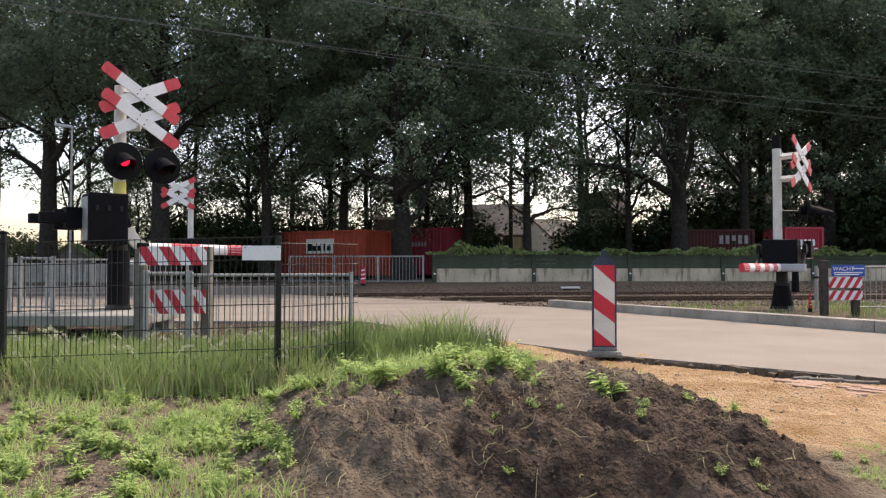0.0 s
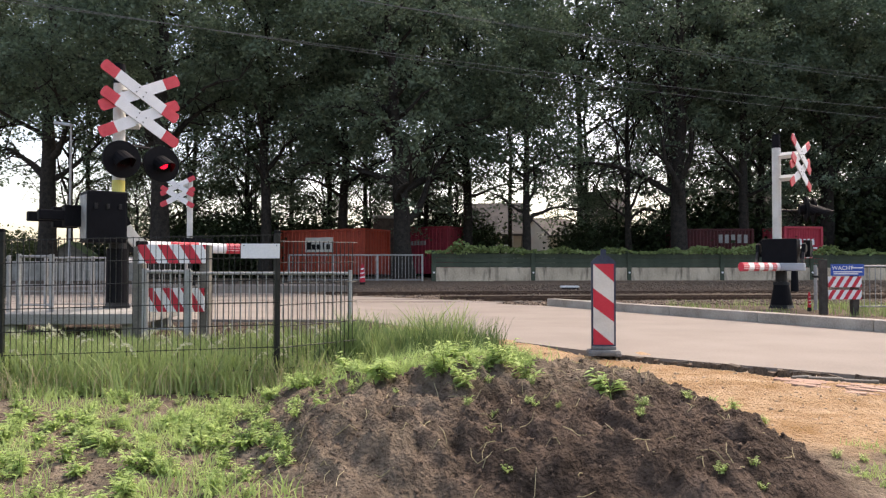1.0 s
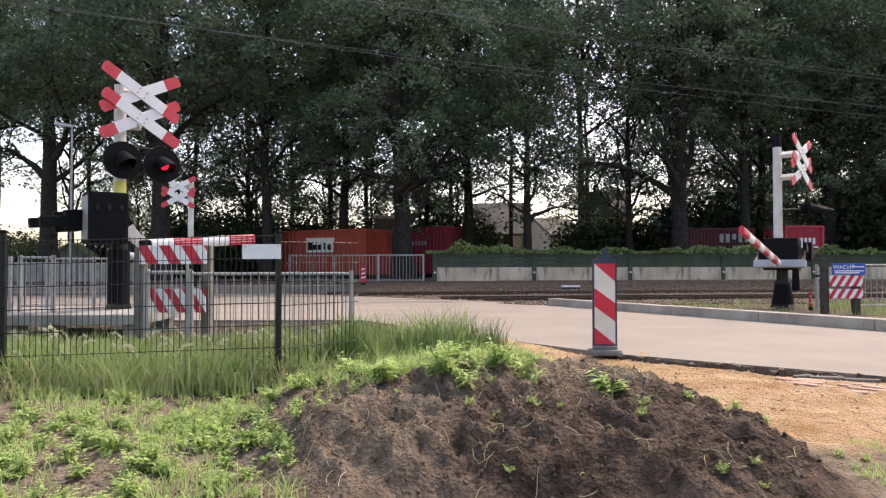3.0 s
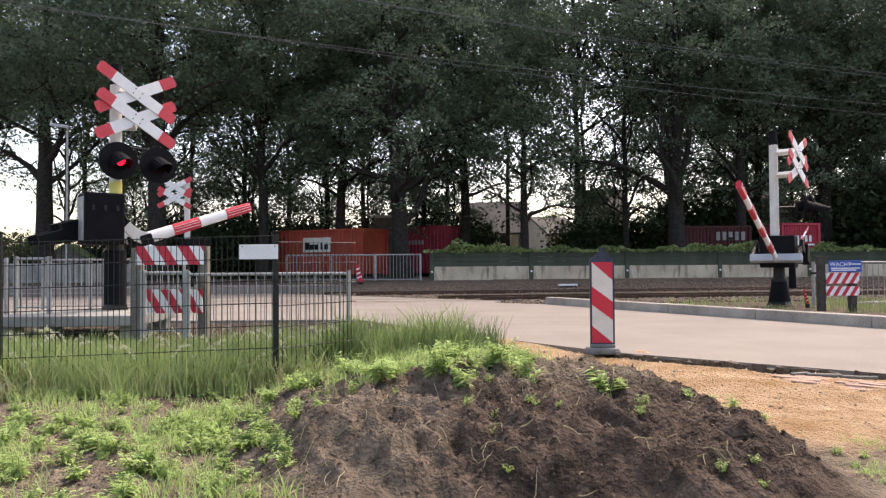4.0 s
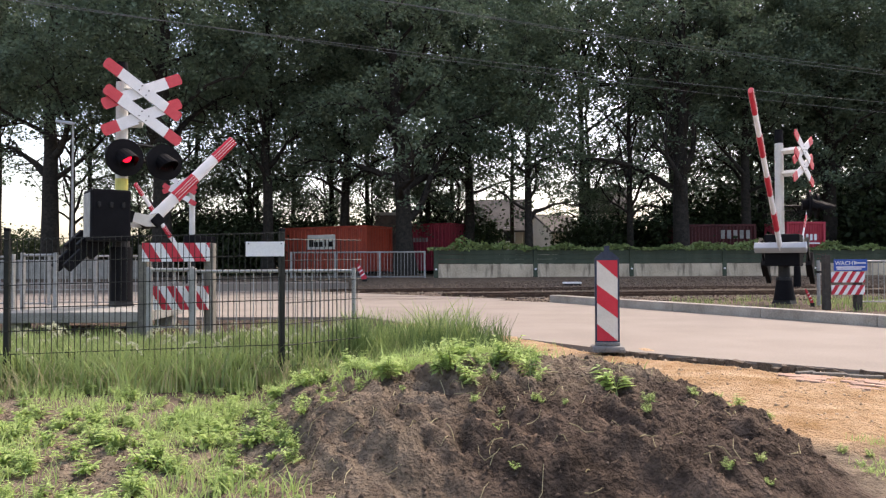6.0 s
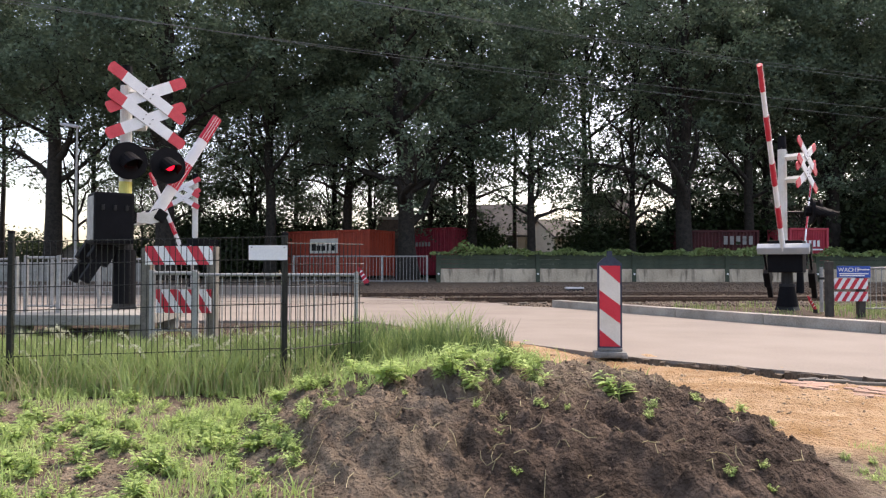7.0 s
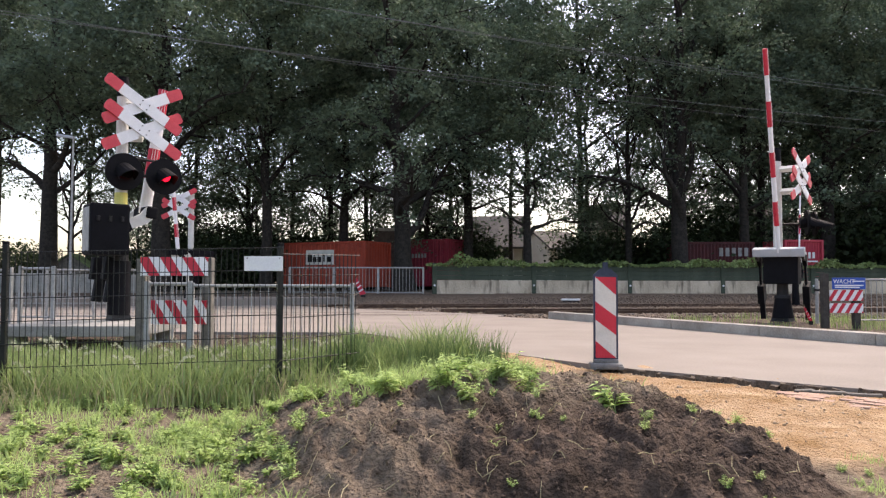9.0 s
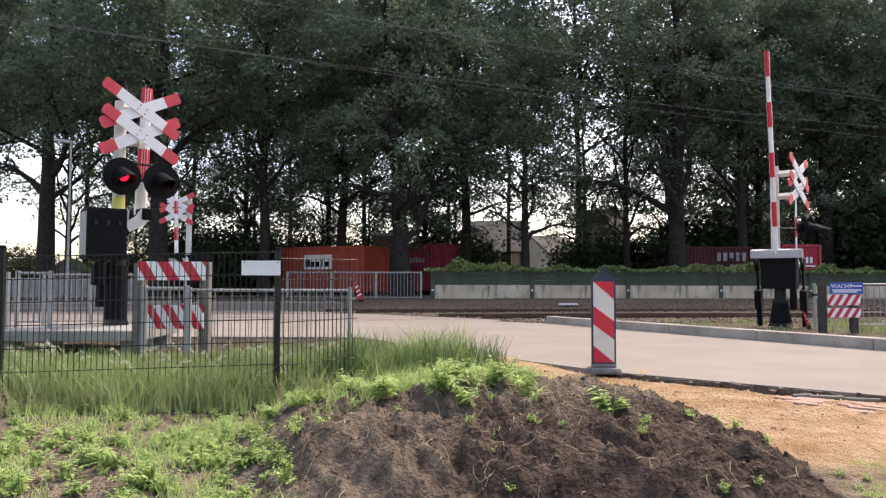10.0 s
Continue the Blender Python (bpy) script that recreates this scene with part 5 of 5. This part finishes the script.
def make_weed(seed, n_stems, h, leaf, label, material=None):
    """A low bushy weed: stems with opposite pointed leaves."""
    rng = np.random.RandomState(seed)
    th = thing("weed", Matrix(), label, "weed", "weeds on the bare earth")
    bm = B()
    vs, fs = [], []
    for k in range(n_stems):
        a = rng.uniform(0, 6.283)
        lean = rng.uniform(0.1, 0.9)
        tip = Vector((math.cos(a) * lean * h, math.sin(a) * lean * h, h * rng.uniform(0.45, 1.0)))
        base = Vector((rng.normal(0, 0.02), rng.normal(0, 0.02), -0.01))
        mid = base.lerp(tip, 0.5) + Vector((0, 0, h * 0.10))
        curve_tube(bm, [base, mid, tip], [0.004, 0.003, 0.0015], 4)
        for t in np.linspace(0.25, 1.0, 6):
            p = (base.lerp(mid, t * 2) if t < 0.5 else mid.lerp(tip, t * 2 - 1))
            for sgn in (-1, 1):
                an = a + sgn * rng.uniform(0.6, 1.6)
                ln = leaf * rng.uniform(0.6, 1.2) * (1.15 - 0.5 * t)
                d = Vector((math.cos(an), math.sin(an), rng.uniform(-0.25, 0.45))).normalized()
                sd = d.cross(Vector((0, 0, 1))).normalized()
                up = sd.cross(d)
                i = len(vs)
                w = ln * 0.20
                vs += [p, p + d * ln * 0.4 + sd * w + up * ln * 0.06, p + d * ln * 0.4 - up * ln * 0.02, p + d * ln * 0.4 - sd * w + up * ln * 0.06, p + d * ln - up * ln * 0.12]
                fs += [(i, i + 1, i + 2), (i, i + 2, i + 3), (i + 1, i + 4, i + 2), (i + 2, i + 4, i + 3)]
    tagged(part("stalk", bm, M_GRASS, th), kind="stuff")
    lv = new("leaves", mesh_np("leaves", np.array([tuple(q) for q in vs]), np.array(fs), material or M_WEED))
    lv.parent = th
    tagged(lv, kind="stuff")
    return th


def scatter_weeds():
    rng = np.random.RandomState(77)
    kinds = [make_weed(51, 9, 0.17, 0.085, "bright green leafy weed on bare earth"), make_weed(52, 14, 0.19, 0.065, "bushy bright green weed on bare earth"),
             make_weed(53, 7, 0.11, 0.06, "small green seedling on bare earth"), make_weed(54, 7, 0.15, 0.11, "broad-leaved green weed on bare earth")]
    spots = []
    while len(spots) < 185:
        x, y = rng.uniform(-4.4, -0.35), rng.uniform(2.9, 6.5)
        if x > -0.25 - (6.2 - y) * 0.20 or abs(x) > y * 0.66:
            continue
        if value_noise(np.array([x * 1.5]), np.array([y * 1.9]), 61)[0] + 0.13 * (x < -1.0) > rng.uniform(-0.26, 0.2):
            spots.append((x, y, rng.uniform(0.35, 0.85), rng.randint(0, 4)))
    for _ in range(44):  # before the heap, near the foot
        spots.append((rng.uniform(-2.3, -0.95), rng.uniform(2.95, 3.9), rng.uniform(0.35, 0.75), rng.randint(0, 4)))
    for _ in range(44):  # on the heap's back and crown
        x, y = rng.normal(0.12, 0.36), rng.normal(4.9, 0.40)
        if y > 4.3:
            spots.append((x, y, rng.uniform(0.55, 1.1), rng.randint(0, 4)))
    for _ in range(24):  # few on the bare face
        spots.append((rng.uniform(-1.0, 2.1), rng.uniform(3.2, 4.5), rng.uniform(0.25, 0.5), 2))
    for _ in range(16):  # beyond the heap's foot
        spots.append((rng.uniform(2.25, 3.0), rng.uniform(3.6, 4.4), rng.uniform(0.25, 0.5), rng.choice([0, 2])))
    for _ in range(9):
        spots.append((rng.uniform(1.2, 2.4), rng.uniform(4.6, 6.2), rng.uniform(0.3, 0.65), rng.choice([0, 2])))
    for i, (x, y, s, k) in enumerate(spots):
        p = (x, y, float(ground_z(x, y)) - 0.005)
        if i < 4:
            kinds[i].matrix_basis = pose(*p, 0, 0, 90 * i)
        else:
            place(kinds[k], *p, rng.uniform(0, 360), s)


scatter_weeds()


def clods():
    """Crumbs of earth on the heap and stones on the sand."""
    rng = np.random.RandomState(91)
    base = np.array([(1, 0, 0), (0, 1, 0), (-1, 0, 0), (0, -1, 0), (0, 0, 1), (0, 0, -1)], float)
    tri = np.array([(0, 1, 4), (1, 2, 4), (2, 3, 4), (3, 0, 4), (1, 0, 5), (2, 1, 5), (3, 2, 5), (0, 3, 5)])
    m_clod = mat("earth_clod", (0.055, 0.041, 0.031), (0.16, 0.118, 0.09), 6, 0.95, bump=0.4, spec=0.1)
    m_peb = mat("pebble", (0.30, 0.215, 0.14), (0.52, 0.41, 0.29), 9, 0.95, bump=0.2, spec=0.1)
    for name, n, x0, x1, y0, y1, lo, hi, m, label in (("edge_rubble", 2600, 1.0, 6.0, 5.4, 10.0, 0.008, 0.045, m_peb, "broken rubble along the raw road edge"), ("earth_clods", 9000, -3.4, 2.6, 3.0, 5.4, 0.004, 0.015, m_clod, "loose dark clods of earth"), ("pebbles", 1300, 1.0, 5.6, 4.0, 9.2, 0.006, 0.024, m_peb, "pebbles and rubble on the sand")):
        x, y = rng.uniform(x0, x1, n), rng.uniform(y0, y1, n)
        if name == "edge_rubble":
            gp = road_gap(x, y)
            k = (gp > 0.03) & (gp < 0.12 + 0.35 * rng.rand(n) ** 2) & (x > 1.6)
            x, y = x[k], y[k]
        if name == "pebbles":
            k = (road_gap(x, y) > 0.05) & (y > np.interp(x, [1, 2, 3, 6], [6.0, 5.0, 4.2, 4.0]))
            x, y = x[k], y[k]
        if name == "earth_clods":
            k = (ground_z(x, y) > 0.06) | (x < 0.9)
            x, y = x[k], y[k]
        n = len(x)
        z = ground_z(x, y)
        s = (lo + (hi - lo) * rng.rand(n) ** 3)[:, None, None]
        v = base[None] * s * rng.uniform(0.6, 1.3, (n, 6, 1)) + rng.normal(0, 0.2, (n, 6, 3)) * s
        v += np.stack([x, y, z], 1)[:, None]
        f = (np.arange(n)[:, None, None] * 6 + tri[None]).reshape(-1, 3)
        tagged(new(name, mesh_np(name, v.reshape(-1, 3), f, m)), label, "rubble", kind="stuff")


clods()



def rootlets():
    """Pale rootlets and dry stems strewn over the heap."""
    rng = np.random.RandomState(92)
    bm = B()
    for _ in range(130):
        x, y = rng.uniform(-1.1, 1.8), rng.uniform(3.3, 4.9)
        a, p = rng.uniform(0, 6.28), []
        ln = rng.uniform(0.02, 0.05)
        for k in range(4):
            p.append(Vector((x, y, float(ground_z(x, y)) + 0.008 + 0.015 * rng.rand() * (k > 0))))
            a += rng.normal(0, 0.5)
            x, y = x + math.cos(a) * ln, y + math.sin(a) * ln
        curve_tube(bm, p, [0.0028, 0.0024, 0.002, 0.0012], 4)
    tagged(new("rootlets", finish("rootlets", bm, M_STRAW)), "pale rootlets and dry stems on dark earth", "rootlets", kind="stuff")


rootlets()


def brick_patch():
    """A few rows of old paving bricks, half under sand, by the road's raw edge."""
    rng = np.random.RandomState(93)
    m = mat("dusty_brick", (0.30, 0.18, 0.13), (0.46, 0.33, 0.25), 7, 0.9, bump=0.3, fine=50)
    patch = thing("brick_paving", pose(3.55, 7.55, 0.0, 0, 0, -40), "dusty red paving bricks half buried in sand", "paving", kind="structure")
    me = finish("brick", box(B(), 0.196, 0.096, 0.07, None, 0.006), m)
    for r in range(6):
        for c in range(9):
            if rng.rand() < 0.12 + 0.10 * r:
                continue
            p = Vector((0.1 + 0.2 * c + 0.1 * (r % 2), -0.30 - 0.1 * r, 0))
            w = patch.matrix_basis @ p
            o = new("brick", me)
            o.parent = patch
            o.matrix_local = pose(p.x, p.y, float(ground_z(w.x, w.y)) - 0.020 - 0.014 * rng.rand(), rng.normal(0, 1.5), rng.normal(0, 1.5), rng.normal(0, 2))


brick_patch()

# flat paving scraps lying by the road
for x, y, rz, w, d in ((3.80, 7.18, -26, 0.30, 0.07), (3.98, 7.08, -38, 0.26, 0.06), (3.62, 7.30, 8, 0.20, 0.06), (4.12, 6.98, -12, 0.16, 0.05)):
    sc = thing("stone_scrap", pose(x, y, float(ground_z(x, y)) + 0.015, 3, -2, rz), "grey broken paving scrap lying on sand", "stone scrap", "paving scraps")
    part("scrap", box(B(), w, d, 0.035, None, 0.012), M_POSTWOOD, sc)

# ---- what moves ----
LEFT_TURN = [(0, 0), (2.55, 0), (2.8, 2), (3.2, 7), (3.8, 15), (4.2, 21), (4.5, 26), (5.1, 34.5), (5.5, 40), (5.7, 42), (6.8, 56), (7.1, 59.5), (7.5, 65), (8.0, 71), (8.6, 78), (9.2, 84), (9.6, 86.5), (10, 88)]
RIGHT_TURN = [(0, 0), (2.45, 0), (2.7, 3.5), (3.2, 9), (3.8, 14.5), (4.5, 22), (5.0, 28), (5.5, 33.5), (6.8, 49), (7.5, 55.5), (8.0, 61), (8.5, 66), (9.0, 71), (9.5, 75), (10, 79)]
SWITCH = [0.12, 0.4, 0.72, 1.1, 1.48, 1.72, 2.1, 2.38, 2.75, 3.1, 3.43, 3.75, 4.1, 4.36, 4.66, 5.04, 5.36, 5.75, 6.1, 6.4, 6.7, 7.03, 7.36, 7.9, 8.15, 8.38, 8.72, 9.1, 9.45, 9.85]


def boom_rows(turns, pivot, yaw, gain=1.0):
    return [(t, Matrix.Translation(pivot) @ pose(0, 0, 0, 0, -min(a * gain, 89.0), 0) if yaw is None else Matrix.Translation(pivot) @ pose(0, 0, 0, 0, 0, yaw) @ pose(0, 0, 0, 0, -min(a * gain, 89.0), 0)) for t, a in turns]


def flash_rows(lens, lit):
    """Half a turn at each switch, glow or black back outward, stands for flashing."""
    m0 = lens.matrix_basis.copy()
    ang = 0 if lit else 180
    rows = [(0, m0 @ pose(0, 0, 0, 0, 0, ang))]
    for t in SWITCH:
        for k in range(4):
            rows.append((t + k / 30, m0 @ pose(0, 0, 0, 0, 0, ang + 60 * k)))
        ang += 180
    rows.append((10.0, m0 @ pose(0, 0, 0, 0, 0, ang)))
    return rows


def motions():
    walk(left_boom, boom_rows(LEFT_TURN, Vector((0, 0, 1.6)) + Vector((0.707, -0.707, 0)) * -0.30, 45))
    walk(right_boom, boom_rows(RIGHT_TURN, Vector((0, 0, 1.6)), -122.7))
    walk(far_boom, boom_rows(LEFT_TURN, Vector((-0.05, -0.25, 1.7)), -110.5))
    walk(path_boom, boom_rows(RIGHT_TURN, Vector((0, -0.25, 1.75)), 55, 1.1))
    for leaf in (marker_far, marker_near):
        walk(leaf, [(0, pose(0, 0, 0.1)), (2.5, pose(0, 0, 0.1)), (4.0, pose(0, 0, 0.1, 0, -12)), (5.5, pose(0, 0, 0.1, 0, -24)), (7.5, pose(0, 0, 0.1, 0, -30)), (10, pose(0, 0, 0.1, 0, -20))])
    for th_lenses in (left_lenses, right_lenses):
        for lens, lit in zip(th_lenses, (True, False)):
            walk(lens, flash_rows(lens, lit))


motions()
